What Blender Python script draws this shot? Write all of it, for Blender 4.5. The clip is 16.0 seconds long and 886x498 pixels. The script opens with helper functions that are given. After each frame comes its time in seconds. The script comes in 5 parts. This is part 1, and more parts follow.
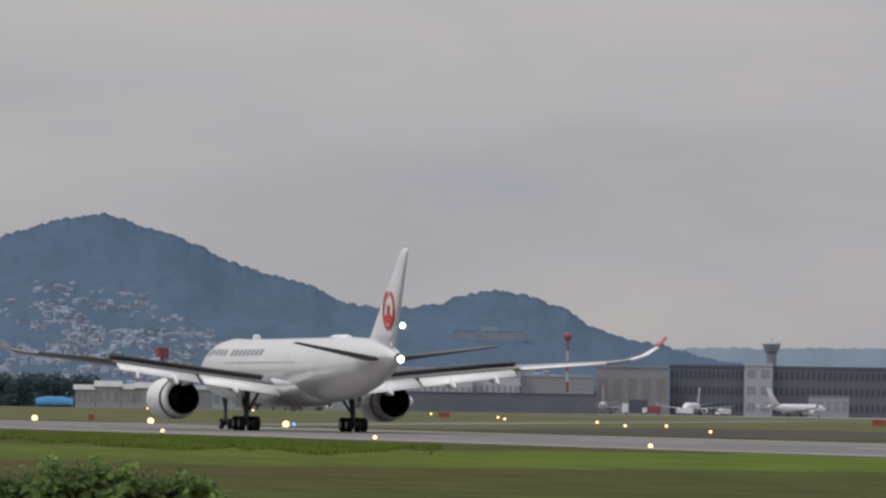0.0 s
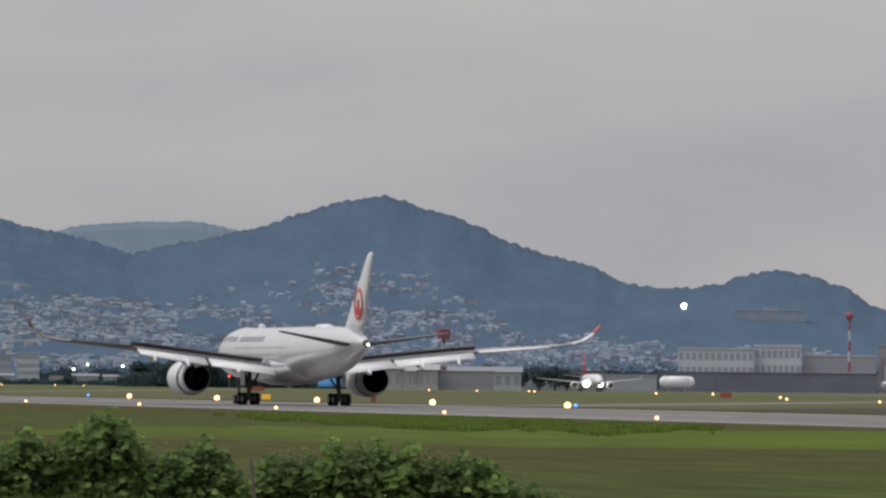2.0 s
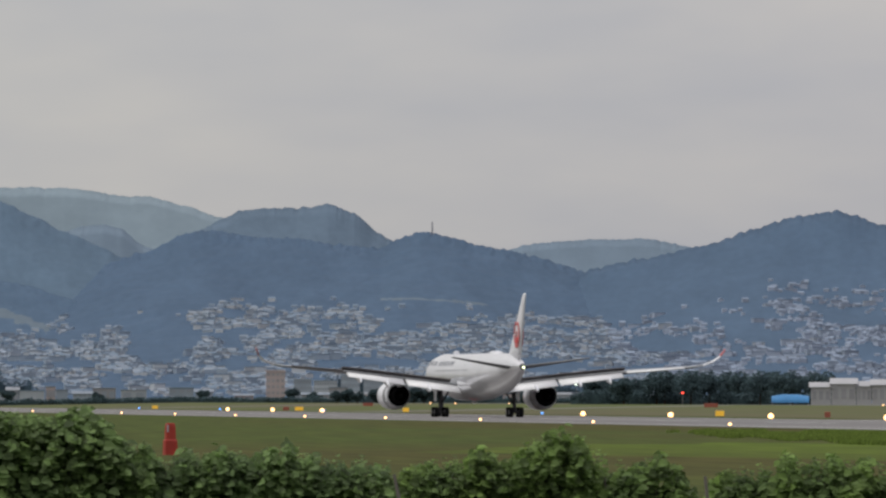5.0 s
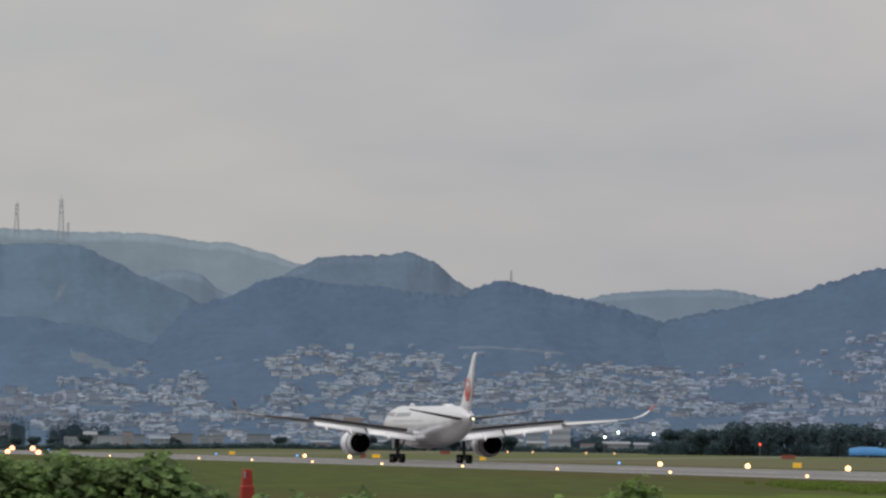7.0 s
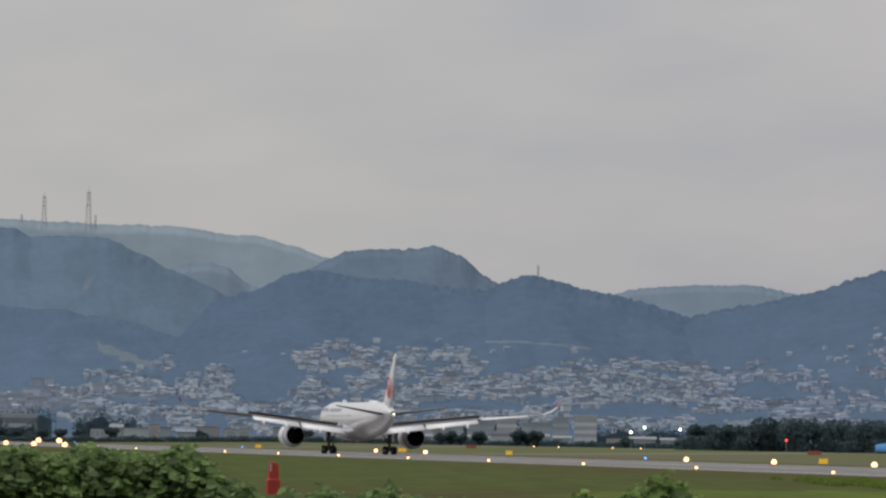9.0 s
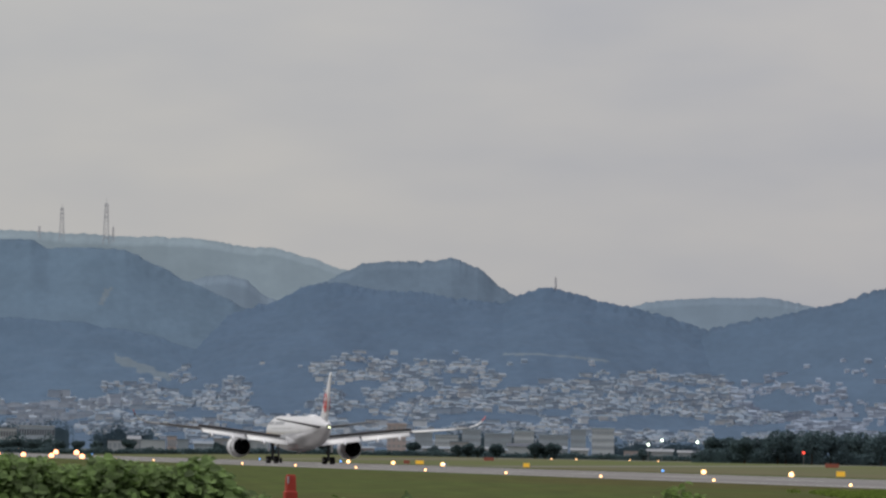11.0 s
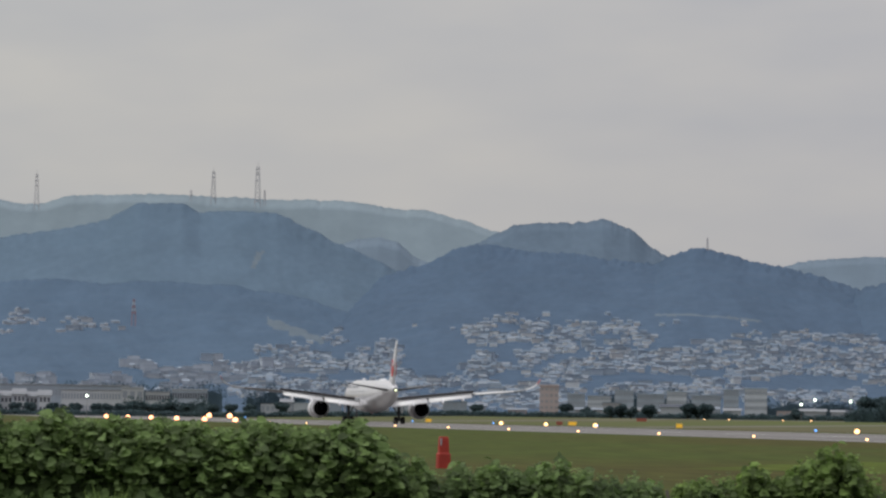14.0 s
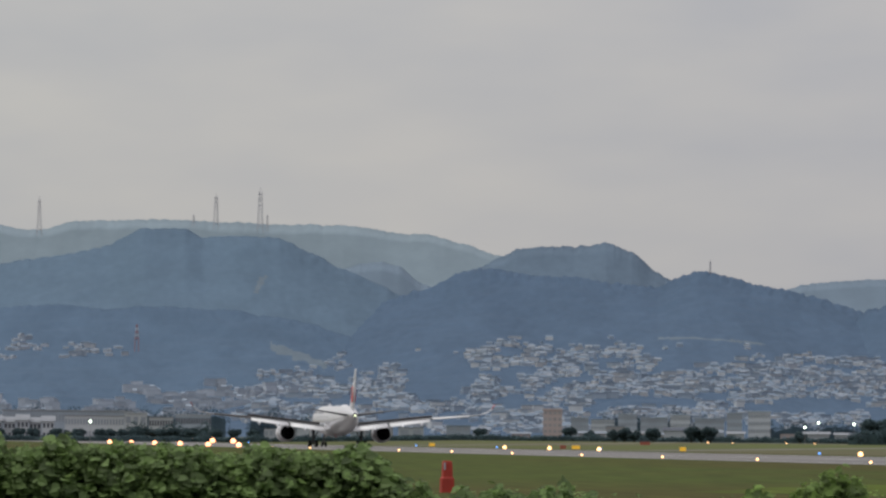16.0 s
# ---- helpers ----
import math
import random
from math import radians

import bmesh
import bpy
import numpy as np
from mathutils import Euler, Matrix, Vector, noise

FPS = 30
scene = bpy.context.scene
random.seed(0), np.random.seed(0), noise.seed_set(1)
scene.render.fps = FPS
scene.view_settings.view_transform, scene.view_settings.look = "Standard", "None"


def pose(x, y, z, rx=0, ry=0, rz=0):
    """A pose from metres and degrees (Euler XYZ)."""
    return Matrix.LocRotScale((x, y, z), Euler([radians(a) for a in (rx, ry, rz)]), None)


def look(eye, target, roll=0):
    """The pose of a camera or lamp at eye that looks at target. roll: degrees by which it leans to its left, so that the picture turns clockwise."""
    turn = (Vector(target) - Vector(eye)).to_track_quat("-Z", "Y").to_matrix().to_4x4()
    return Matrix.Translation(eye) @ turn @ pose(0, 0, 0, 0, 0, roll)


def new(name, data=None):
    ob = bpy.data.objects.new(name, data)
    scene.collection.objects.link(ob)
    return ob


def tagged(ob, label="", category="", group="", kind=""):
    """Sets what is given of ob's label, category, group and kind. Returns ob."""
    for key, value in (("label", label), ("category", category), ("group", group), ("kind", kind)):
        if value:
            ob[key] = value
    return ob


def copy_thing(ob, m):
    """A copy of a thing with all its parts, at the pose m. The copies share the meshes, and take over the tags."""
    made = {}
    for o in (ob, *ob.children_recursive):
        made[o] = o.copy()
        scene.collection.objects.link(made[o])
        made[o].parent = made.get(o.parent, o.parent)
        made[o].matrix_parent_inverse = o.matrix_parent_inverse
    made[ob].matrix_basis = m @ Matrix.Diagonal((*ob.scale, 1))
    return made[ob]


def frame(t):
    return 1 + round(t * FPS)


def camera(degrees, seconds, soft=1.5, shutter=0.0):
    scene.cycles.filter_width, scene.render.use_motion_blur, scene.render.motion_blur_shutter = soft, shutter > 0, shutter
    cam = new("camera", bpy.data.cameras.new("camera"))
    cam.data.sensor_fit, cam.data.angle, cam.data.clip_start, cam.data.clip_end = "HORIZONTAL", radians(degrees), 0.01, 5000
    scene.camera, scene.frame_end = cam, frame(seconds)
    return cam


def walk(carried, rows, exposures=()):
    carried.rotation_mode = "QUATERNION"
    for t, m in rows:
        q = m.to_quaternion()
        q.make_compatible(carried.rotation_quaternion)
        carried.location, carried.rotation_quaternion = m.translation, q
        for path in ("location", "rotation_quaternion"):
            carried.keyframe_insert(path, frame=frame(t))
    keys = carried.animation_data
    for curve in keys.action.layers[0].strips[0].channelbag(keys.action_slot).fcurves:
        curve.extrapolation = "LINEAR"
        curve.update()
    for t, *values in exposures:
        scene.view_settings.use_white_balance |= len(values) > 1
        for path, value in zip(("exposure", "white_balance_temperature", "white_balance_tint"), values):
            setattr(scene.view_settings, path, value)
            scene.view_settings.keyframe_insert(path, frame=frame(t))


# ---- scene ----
# An airliner rolls away along a runway under a grey evening sky, seen by a long lens that pans
# from the terminals to the hills. x: across the runway, y: along it, z: up; bearings and
# elevations are in thousandths of a radian from the runway's direction.
EYE_Z = 2.37
cam = camera(8.594, 16.0, soft=2.5)
EYE = Vector((0, 0, EYE_Z))
# seconds, bearing, tilt and lean in degrees
AIM = [
    (0, 18.0881, 1.5525, 0.873), (0.5, 16.9268, 1.6112, 0.871), (1, 16.0592, 1.6417, 0.818),
    (1.5, 15.9403, 1.5862, 0.657), (2, 15.3618, 1.3322, 0.616), (2.5, 14.7212, 1.2085, 0.267),
    (3, 13.5989, 1.2852, 0.031), (3.5, 12.0703, 1.3345, 0.122), (4, 11.5065, 1.2646, 0.037),
    (4.5, 11.1979, 1.3459, -0.004), (7, 10.1972, 1.9330, 0.752), (7.5, 10.0784, 2.0316, 0.722),
    (8, 10.1507, 1.9649, 0.856), (8.5, 10.1026, 1.9111, 0.942), (9, 9.9340, 1.8727, 1.029),
    (11.5, 9.7390, 2.0928, 1.070), (12, 9.7417, 2.2332, 1.006), (12.5, 9.7899, 2.1987, 1.069),
    (13, 9.2527, 1.9351, 1.066), (13.5, 8.5590, 1.6851, 0.924), (14, 8.2948, 1.5921, 0.755),
    (14.5, 8.1914, 1.5480, 0.647), (15, 8.0865, 1.6303, 0.622), (15.5, 8.1685, 1.7695, 0.556),
    (16, 8.2651, 1.8273, 0.532)]


def aim(bearing, tilt, lean):
    b, e = radians(bearing), radians(tilt)
    way = Vector((math.sin(b) * math.cos(e), math.cos(b) * math.cos(e), math.sin(e)))
    return look(EYE, EYE + 100 * way, lean)


walk(cam, [(t, aim(b, e, r)) for t, b, e, r in AIM], [(0, -0.02), (2.5, 0.03), (4, 0.09), (7, 0.03), (9, 0.02), (11.5, 0.05), (12, 0.02), (12.5, -0.1), (13, -0.15), (13.5, -0.07), (14, 0.08), (14.5, 0.06), (16, 0.05)])

# ---- light ----
SUN_EL, SUN_B = radians(57), radians(-93)      # behind thin cloud, to the west
world = bpy.data.worlds.new("overcast")
scene.world = world
world.use_nodes = True
wn, wl = world.node_tree.nodes, world.node_tree.links
wn.clear()
wout = wn.new("ShaderNodeOutputWorld")
wbg = wn.new("ShaderNodeBackground")
wbg.inputs["Strength"].default_value = 1.0
sky = wn.new("ShaderNodeTexSky")
sky.sky_type, sky.sun_disc = "NISHITA", False
sky.sun_elevation, sky.sun_rotation = SUN_EL, SUN_B
sky_dim = wn.new("ShaderNodeVectorMath")
sky_dim.operation = "SCALE"
sky_dim.inputs["Scale"].default_value = 0.06
wl.new(sky.outputs[0], sky_dim.inputs[0])
wco = wn.new("ShaderNodeTexCoord")
wmap = wn.new("ShaderNodeMapping")
wmap.inputs["Scale"].default_value = (7, 7, 22)
wmap.inputs["Rotation"].default_value = (0, 0.05, 0)
wl.new(wco.outputs["Generated"], wmap.inputs[0])
wno = wn.new("ShaderNodeTexNoise")
wno.inputs["Scale"].default_value, wno.inputs["Detail"].default_value, wno.inputs["Roughness"].default_value = 1.6, 4, 0.5
wl.new(wmap.outputs[0], wno.inputs[0])
wramp = wn.new("ShaderNodeValToRGB")
wramp.color_ramp.elements[0].position, wramp.color_ramp.elements[0].color = 0.3, (0.424, 0.431, 0.450, 1)
wramp.color_ramp.elements[1].position, wramp.color_ramp.elements[1].color = 0.7, (0.544, 0.525, 0.492, 1)
wl.new(wno.outputs[0], wramp.inputs[0])
wmix = wn.new("ShaderNodeMix")
wmix.data_type = "RGBA"
wmix.inputs["Factor"].default_value = 0.93
wl.new(sky_dim.outputs[0], wmix.inputs["A"])
wl.new(wramp.outputs[0], wmix.inputs["B"])
# an overcast sky grows brighter towards the zenith
wsep = wn.new("ShaderNodeSeparateXYZ")
wl.new(wco.outputs["Generated"], wsep.inputs[0])
wup = wn.new("ShaderNodeMapRange")
wup.inputs["To Min"].default_value, wup.inputs["To Max"].default_value = 0.92, 2.25
wl.new(wsep.outputs["Z"], wup.inputs["Value"])
wzen = wn.new("ShaderNodeVectorMath")
wzen.operation = "SCALE"
wside = wn.new("ShaderNodeMapRange")
wside.inputs["From Min"].default_value, wside.inputs["From Max"].default_value = 0.06, 0.40
wl.new(wsep.outputs["X"], wside.inputs["Value"])
wtint = wn.new("ShaderNodeMix")
wtint.data_type, wtint.blend_type = "RGBA", "MULTIPLY"
wtint.inputs["B"].default_value = (0.905, 0.895, 0.965, 1)
wl.new(wside.outputs[0], wtint.inputs["Factor"])
wl.new(wmix.outputs["Result"], wtint.inputs["A"])
wl.new(wtint.outputs["Result"], wzen.inputs[0])
wl.new(wup.outputs[0], wzen.inputs["Scale"])
wl.new(wzen.outputs[0], wbg.inputs[0])
wl.new(wbg.outputs[0], wout.inputs[0])
sun = new("sun", bpy.data.lights.new("sun", "SUN"))
sun.data.energy, sun.data.angle, sun.data.color = 1.25, radians(16), (1, 0.965, 0.92)
sun.matrix_world = look((0, 0, 500), Vector((0, 0, 500)) - Vector((math.sin(SUN_B) * math.cos(SUN_EL), math.cos(SUN_B) * math.cos(SUN_EL), math.sin(SUN_EL))))


# ---- materials ----
def mat(name, color, rough=0.6, metal=0.0, vary=0.12, scale=1.0, bump=0.0, second=None, fine=8.0, coat=0.0, spots="noise", object_random=0.0, island=0.0, stretch=(1, 1, 1)):
    """A surface with colour that varies at two scales (object space, metres)."""
    m = bpy.data.materials.new(name)
    m.use_nodes = True
    n, l = m.node_tree.nodes, m.node_tree.links
    b = n["Principled BSDF"]
    b.inputs["Roughness"].default_value, b.inputs["Metallic"].default_value = rough, metal
    b.inputs["Coat Weight"].default_value = coat
    b.inputs["Specular IOR Level"].default_value = 0.08 if rough >= 0.8 else 0.5
    co = n.new("ShaderNodeTexCoord")
    mp = n.new("ShaderNodeMapping")
    mp.inputs["Scale"].default_value = stretch
    l.new(co.outputs["Object"], mp.inputs[0])
    big, small = n.new("ShaderNodeTexNoise"), n.new("ShaderNodeTexNoise")
    for t, s in ((big, scale), (small, scale * fine)):
        t.inputs["Scale"].default_value, t.inputs["Detail"].default_value = s, 5
        l.new(mp.outputs[0], t.inputs[0])
    ramp = n.new("ShaderNodeValToRGB")
    e = ramp.color_ramp.elements
    two = second or tuple(c * (1 - vary) for c in color)
    e[0].position, e[0].color = 0.36, (*two, 1)
    e[1].position, e[1].color = 0.64, (*color, 1)
    l.new(big.outputs[0], ramp.inputs[0])
    hs = n.new("ShaderNodeHueSaturation")
    l.new(ramp.outputs[0], hs.inputs["Color"])
    ma = n.new("ShaderNodeMath")
    ma.operation = "MULTIPLY_ADD"
    ma.inputs[1].default_value, ma.inputs[2].default_value = 2 * vary, 1 - vary
    l.new(small.outputs[0], ma.inputs[0])
    last = ma
    for amount, node, out in ((object_random, "ShaderNodeObjectInfo", "Random"), (island, "ShaderNodeNewGeometry", "Random Per Island")):
        if amount:
            src = n.new(node)
            mr = n.new("ShaderNodeMath")
            mr.operation = "MULTIPLY_ADD"
            mr.inputs[1].default_value, mr.inputs[2].default_value = 2 * amount, 1 - amount
            l.new(src.outputs[out], mr.inputs[0])
            mm = n.new("ShaderNodeMath")
            mm.operation = "MULTIPLY"
            l.new(last.outputs[0], mm.inputs[0])
            l.new(mr.outputs[0], mm.inputs[1])
            last = mm
    l.new(last.outputs[0], hs.inputs["Value"])
    l.new(hs.outputs[0], b.inputs["Base Color"])
    if bump:
        bp = n.new("ShaderNodeBump")
        bp.inputs["Strength"].default_value, bp.inputs["Distance"].default_value = bump, 0.05 / max(scale, 0.01)
        l.new(small.outputs[0], bp.inputs["Height"])
        l.new(bp.outputs[0], b.inputs["Normal"])
    return m


def glow(name, color, power):
    m = bpy.data.materials.new(name)
    m.use_nodes = True
    b = m.node_tree.nodes["Principled BSDF"]
    b.inputs["Base Color"].default_value = (*color, 1)
    b.inputs["Emission Color"].default_value = (*color, 1)
    b.inputs["Emission Strength"].default_value = power
    return m


WHITE = mat("white_gloss_paint", (0.74, 0.745, 0.785), 0.28, vary=0.05, scale=0.4, coat=0.12)
PEARL = mat("white_pearl_hull_paint", (0.80, 0.80, 0.83), 0.28, metal=0.65, vary=0.05, scale=0.4, coat=0.2)
WING = mat("wing_grey_paint", (0.36, 0.37, 0.39), 0.4, vary=0.08, scale=0.6)
FLAP = mat("flap_white_paint", (0.78, 0.78, 0.79), 0.35, vary=0.06, scale=0.8)
SPOILER = mat("spoiler_dark_underside", (0.185, 0.170, 0.170), 0.55, vary=0.2, scale=1.5)
DARK = mat("dark_grey_metal", (0.06, 0.06, 0.065), 0.5, metal=0.4, vary=0.2, scale=2)
BLACK = mat("matt_black", (0.006, 0.006, 0.007), 0.9, vary=0.3, scale=3)
STEEL = mat("gear_steel", (0.30, 0.30, 0.31), 0.45, metal=0.6, vary=0.15, scale=3)
RUBBER = mat("tyre_rubber", (0.018, 0.018, 0.02), 0.85, vary=0.2, scale=6, bump=0.1)
RED = mat("red_paint", (0.55, 0.025, 0.03), 0.35, vary=0.08, scale=1)
TIPRED = mat("faded_red_paint", (0.46, 0.10, 0.11), 0.45, vary=0.1, scale=0.8)
LETTER = mat("grey_lettering", (0.24, 0.25, 0.28), 0.5, vary=0.08, scale=3)
GLASSY = mat("dark_window_glass", (0.02, 0.025, 0.03), 0.08, vary=0.1, scale=1)
ORANGE = mat("faded_orange_red_paint", (0.36, 0.028, 0.014), 0.6, vary=0.18, scale=2.5, bump=0.1)
ASPHALT = mat("runway_asphalt", (0.198, 0.190, 0.187), 0.85, vary=0.14, scale=0.03, bump=0.15, fine=30, second=(0.158, 0.152, 0.152), stretch=(1, 0.12, 1))
SHOULDER = mat("worn_brown_shoulder", (0.070, 0.060, 0.050), 0.9, vary=0.18, scale=0.03, bump=0.15, fine=30, second=(0.052, 0.050, 0.040), stretch=(1, 0.15, 1))
MARKING = mat("runway_white_marking", (0.62, 0.62, 0.60), 0.8, vary=0.2, scale=0.4)
CONCRETE = mat("apron_concrete", (0.24, 0.24, 0.245), 0.85, vary=0.1, scale=0.02, fine=25)
HOUSING = mat("lamp_housing", (0.35, 0.27, 0.05), 0.5, vary=0.2, scale=8)
WARM = glow("warm_runway_lens", (1.0, 0.56, 0.24), 3.6)
AMBER = glow("amber_end_lens", (1.0, 0.42, 0.20), 3.6)
COOL = glow("white_lamp_lens", (1.0, 0.98, 0.88), 9.0)
BLUE = glow("blue_taxiway_lens", (0.12, 0.35, 0.9), 1.6)
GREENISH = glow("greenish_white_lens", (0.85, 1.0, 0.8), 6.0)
REDLAMP = glow("red_lens", (1.0, 0.06, 0.03), 3.0)
YELLOW_SIGN = glow("lit_yellow_sign", (0.75, 0.42, 0.04), 0.35)
RED_SIGN = glow("lit_red_sign", (0.26, 0.07, 0.045), 0.05)


def grass_mat(name, color, second):
    """Mown turf: yellow-green and dry brown drifts, drawn out along the runway."""
    m = mat(name, color, 0.95, vary=0.38, scale=0.02, second=second, fine=14, stretch=(1, 0.33, 1))
    n, l = m.node_tree.nodes, m.node_tree.links
    for e, at in zip(next(q for q in n if q.type == "VALTORGB").color_ramp.elements, (0.38, 0.58)):
        e.position = at
    co = n.new("ShaderNodeTexCoord")
    no = n.new("ShaderNodeTexNoise")
    no.inputs["Scale"].default_value, no.inputs["Detail"].default_value = 1.1, 8
    comb = n.new("ShaderNodeMapping")
    comb.inputs["Scale"].default_value = (1, 0.07, 1)
    l.new(co.outputs["Object"], comb.inputs[0])
    l.new(comb.outputs[0], no.inputs[0])
    hue = next(q for q in n if q.type == "HUE_SAT")
    was = hue.inputs["Value"].links[0].from_socket
    tuft, both = n.new("ShaderNodeMath"), n.new("ShaderNodeMath")
    tuft.operation, both.operation = "MULTIPLY_ADD", "MULTIPLY"
    tuft.inputs[1].default_value, tuft.inputs[2].default_value = 1.7, 0.14
    l.new(no.outputs[0], tuft.inputs[0])
    l.new(tuft.outputs[0], both.inputs[0])
    l.new(was, both.inputs[1])
    l.new(both.outputs[0], hue.inputs["Value"])
    bp = n.new("ShaderNodeBump")
    bp.inputs["Strength"].default_value, bp.inputs["Distance"].default_value = 0.7, 0.25
    l.new(no.outputs[0], bp.inputs["Height"])
    l.new(bp.outputs[0], n["Principled BSDF"].inputs["Normal"])
    return m


GRASS = grass_mat("airfield_grass", (0.053, 0.070, 0.014), (0.060, 0.057, 0.015))
FRESH = grass_mat("fresh_grass", (0.082, 0.120, 0.013), (0.068, 0.090, 0.014))
# Far turf paled and greyed for haze; the browner drifts are its own.
FIELD = mat("hazed_far_turf", (0.088, 0.106, 0.036), 0.95, vary=0.2, scale=0.012, second=(0.104, 0.098, 0.054), fine=10, stretch=(1, 0.3, 1))
TALLGRASS = mat("tall_dark_grass", (0.165, 0.235, 0.050), 0.9, vary=0.3, scale=0.3, island=0.4)
LEAF = mat("vine_leaf", (0.196, 0.288, 0.095), 0.7, vary=0.25, scale=1.1, second=(0.100, 0.156, 0.056), island=0.52)
LEAF_DRY = mat("scrub_leaf", (0.185, 0.275, 0.070), 0.75, vary=0.25, scale=1.2, second=(0.095, 0.150, 0.044), island=0.55)
# Leaf green darkened to give the shade inside the shrubs.
INNER = mat("inner_shade_green", (0.062, 0.088, 0.040), 0.9, vary=0.4, scale=4, bump=0.5)
STEM = mat("grey_weathered_stem", (0.17, 0.155, 0.135), 0.85, vary=0.25, scale=5, bump=0.3)
BARK = mat("dark_bark", (0.06, 0.05, 0.04), 0.9, vary=0.3, scale=4)
# Foliage blued and paled for the haze before trees a mile off.
TREE = mat("hazed_tree_foliage", (0.090, 0.136, 0.150), 0.8, vary=0.3, scale=0.3, island=0.3)
TREE_FAR = mat("far_hazed_foliage", (0.100, 0.150, 0.198), 0.9, vary=0.2, scale=0.2, island=0.22)
for leafy in (LEAF, LEAF_DRY, TREE, TREE_FAR):      # thin leaves let some light through
    n, l = leafy.node_tree.nodes, leafy.node_tree.links
    thin, both = n.new("ShaderNodeBsdfTranslucent"), n.new("ShaderNodeMixShader")
    both.inputs[0].default_value = 0.5
    l.new(next(q for q in n if q.type == "HUE_SAT").outputs[0], thin.inputs["Color"])
    l.new(n["Principled BSDF"].outputs[0], both.inputs[1])
    l.new(thin.outputs[0], both.inputs[2])
    l.new(both.outputs[0], next(q for q in n if q.type == "OUTPUT_MATERIAL").inputs["Surface"])


# ---- mesh helpers ----
def mesh(name, verts, faces, material, smooth=False):
    me = bpy.data.meshes.new(name)
    me.from_pydata([tuple(v) for v in verts], [], faces)
    me.update()
    me.materials.append(material)
    if smooth:
        me.polygons.foreach_set("use_smooth", [True] * len(me.polygons))
    return me


def part(name, bm, material, parent=None, label="", smooth=False):
    """Links a bmesh, or a mesh, as one object under its thing."""
    if isinstance(bm, bmesh.types.BMesh):
        me = bpy.data.meshes.new(name)
        bmesh.ops.recalc_face_normals(bm, faces=bm.faces)
        bm.to_mesh(me)
        bm.free()
        me.materials.append(material)
        if smooth:
            me.polygons.foreach_set("use_smooth", [True] * len(me.polygons))
    else:
        me = bm
    ob = new(name, me)
    ob.parent = parent
    if label:
        tagged(ob, label)
    return ob


def box(bm, x, y, z, sx, sy, sz, turn=0.0, bevel=0.0):
    """A box of those sizes with its base centre at x, y, z."""
    m = pose(x, y, z + sz / 2, 0, 0, turn) @ Matrix.Diagonal((sx, sy, sz, 1))
    got = bmesh.ops.create_cube(bm, size=1, matrix=m)
    if bevel:
        edges = list({e for v in got["verts"] for e in v.link_edges})
        bmesh.ops.bevel(bm, geom=edges, offset=bevel, segments=2, affect="EDGES", profile=0.6)
    return bm


def rod(bm, a, b, r, r2=None, sides=8):
    a, b = Vector(a), Vector(b)
    m = Matrix.Translation((a + b) / 2) @ (b - a).to_track_quat("Z", "Y").to_matrix().to_4x4()
    bmesh.ops.create_cone(bm, cap_ends=True, segments=sides, radius1=r, radius2=r if r2 is None else r2, depth=(b - a).length, matrix=m)
    return bm


def ball(bm, x, y, z, r, sz=1.0, detail=2):
    bmesh.ops.create_icosphere(bm, subdivisions=detail, radius=r, matrix=Matrix.Translation((x, y, z)) @ Matrix.Diagonal((1, 1, sz, 1)))
    return bm


def loft(bm, rings, close=True):
    """Skins rings of equal length; each ring is a list of points."""
    rows = [[bm.verts.new(p) for p in ring] for ring in rings]
    n = len(rings[0])
    for a, b in zip(rows, rows[1:]):
        for i in range(n):
            bm.faces.new((a[i], a[(i + 1) % n], b[(i + 1) % n], b[i]))
    if close:
        bm.faces.new(rows[0][::-1])
        bm.faces.new(rows[-1])
    return bm


def spot(bearing, d, up=0.0):
    """The place at that bearing (thousandths of a radian) and distance."""
    b = bearing / 1000
    return Vector((d * math.sin(b), d * math.cos(b), up))


def high(elevation, d):
    return EYE_Z + d * elevation / 1000


def thing(name, label, category, at=None, group="", turn=0.0):
    ob = new(name)
    ob.empty_display_size = 0.5
    if at is not None:
        ob.matrix_basis = pose(*at, 0, 0, turn)
    return tagged(ob, label, category, group)


# ---- ground ----
def flat(name, x0, x1, y0, y1, z, material, label="", step=0):
    """A level strip."""
    verts, faces = [], []
    n = max(1, int((y1 - y0) / step)) if step else 1
    for i in range(n + 1):
        y = y0 + (y1 - y0) * i / n
        verts += [(x0, y, z), (x1, y, z)]
    faces = [(2 * i, 2 * i + 1, 2 * i + 3, 2 * i + 2) for i in range(n)]
    ob = new(name, mesh(name, verts, faces, material))
    return tagged(ob, label, kind="structure")


gx = [(-6000, 0), (208, 0), (280, 1.4), (6000, 1.4)]
gv = [(x, y, z) for x, z in gx for y in (-3000, 6000)]
tagged(new("ground", mesh("ground", gv, [(2 * i, 2 * i + 2, 2 * i + 3, 2 * i + 1) for i in range(3)], GRASS)), "mown airfield grass with dry brown drifts", kind="structure")
field = scene.objects["ground"].data
field.materials.append(FIELD)
field.polygons[1].material_index = field.polygons[2].material_index = 1
flat("runway", 127, 190, -600, 2900, 0.012, ASPHALT, "grey worn asphalt runway")
soil = [(x, y, z) for x, z in ((203, 0.012), (208, 0.012), (238, 0.597)) for y in (300, 640)]
tagged(new("soil_patch", mesh("soil_patch", soil, [(2 * i, 2 * i + 2, 2 * i + 3, 2 * i + 1) for i in range(2)], SHOULDER)), "bare dark brown soil beside the runway", kind="structure")
fv = []
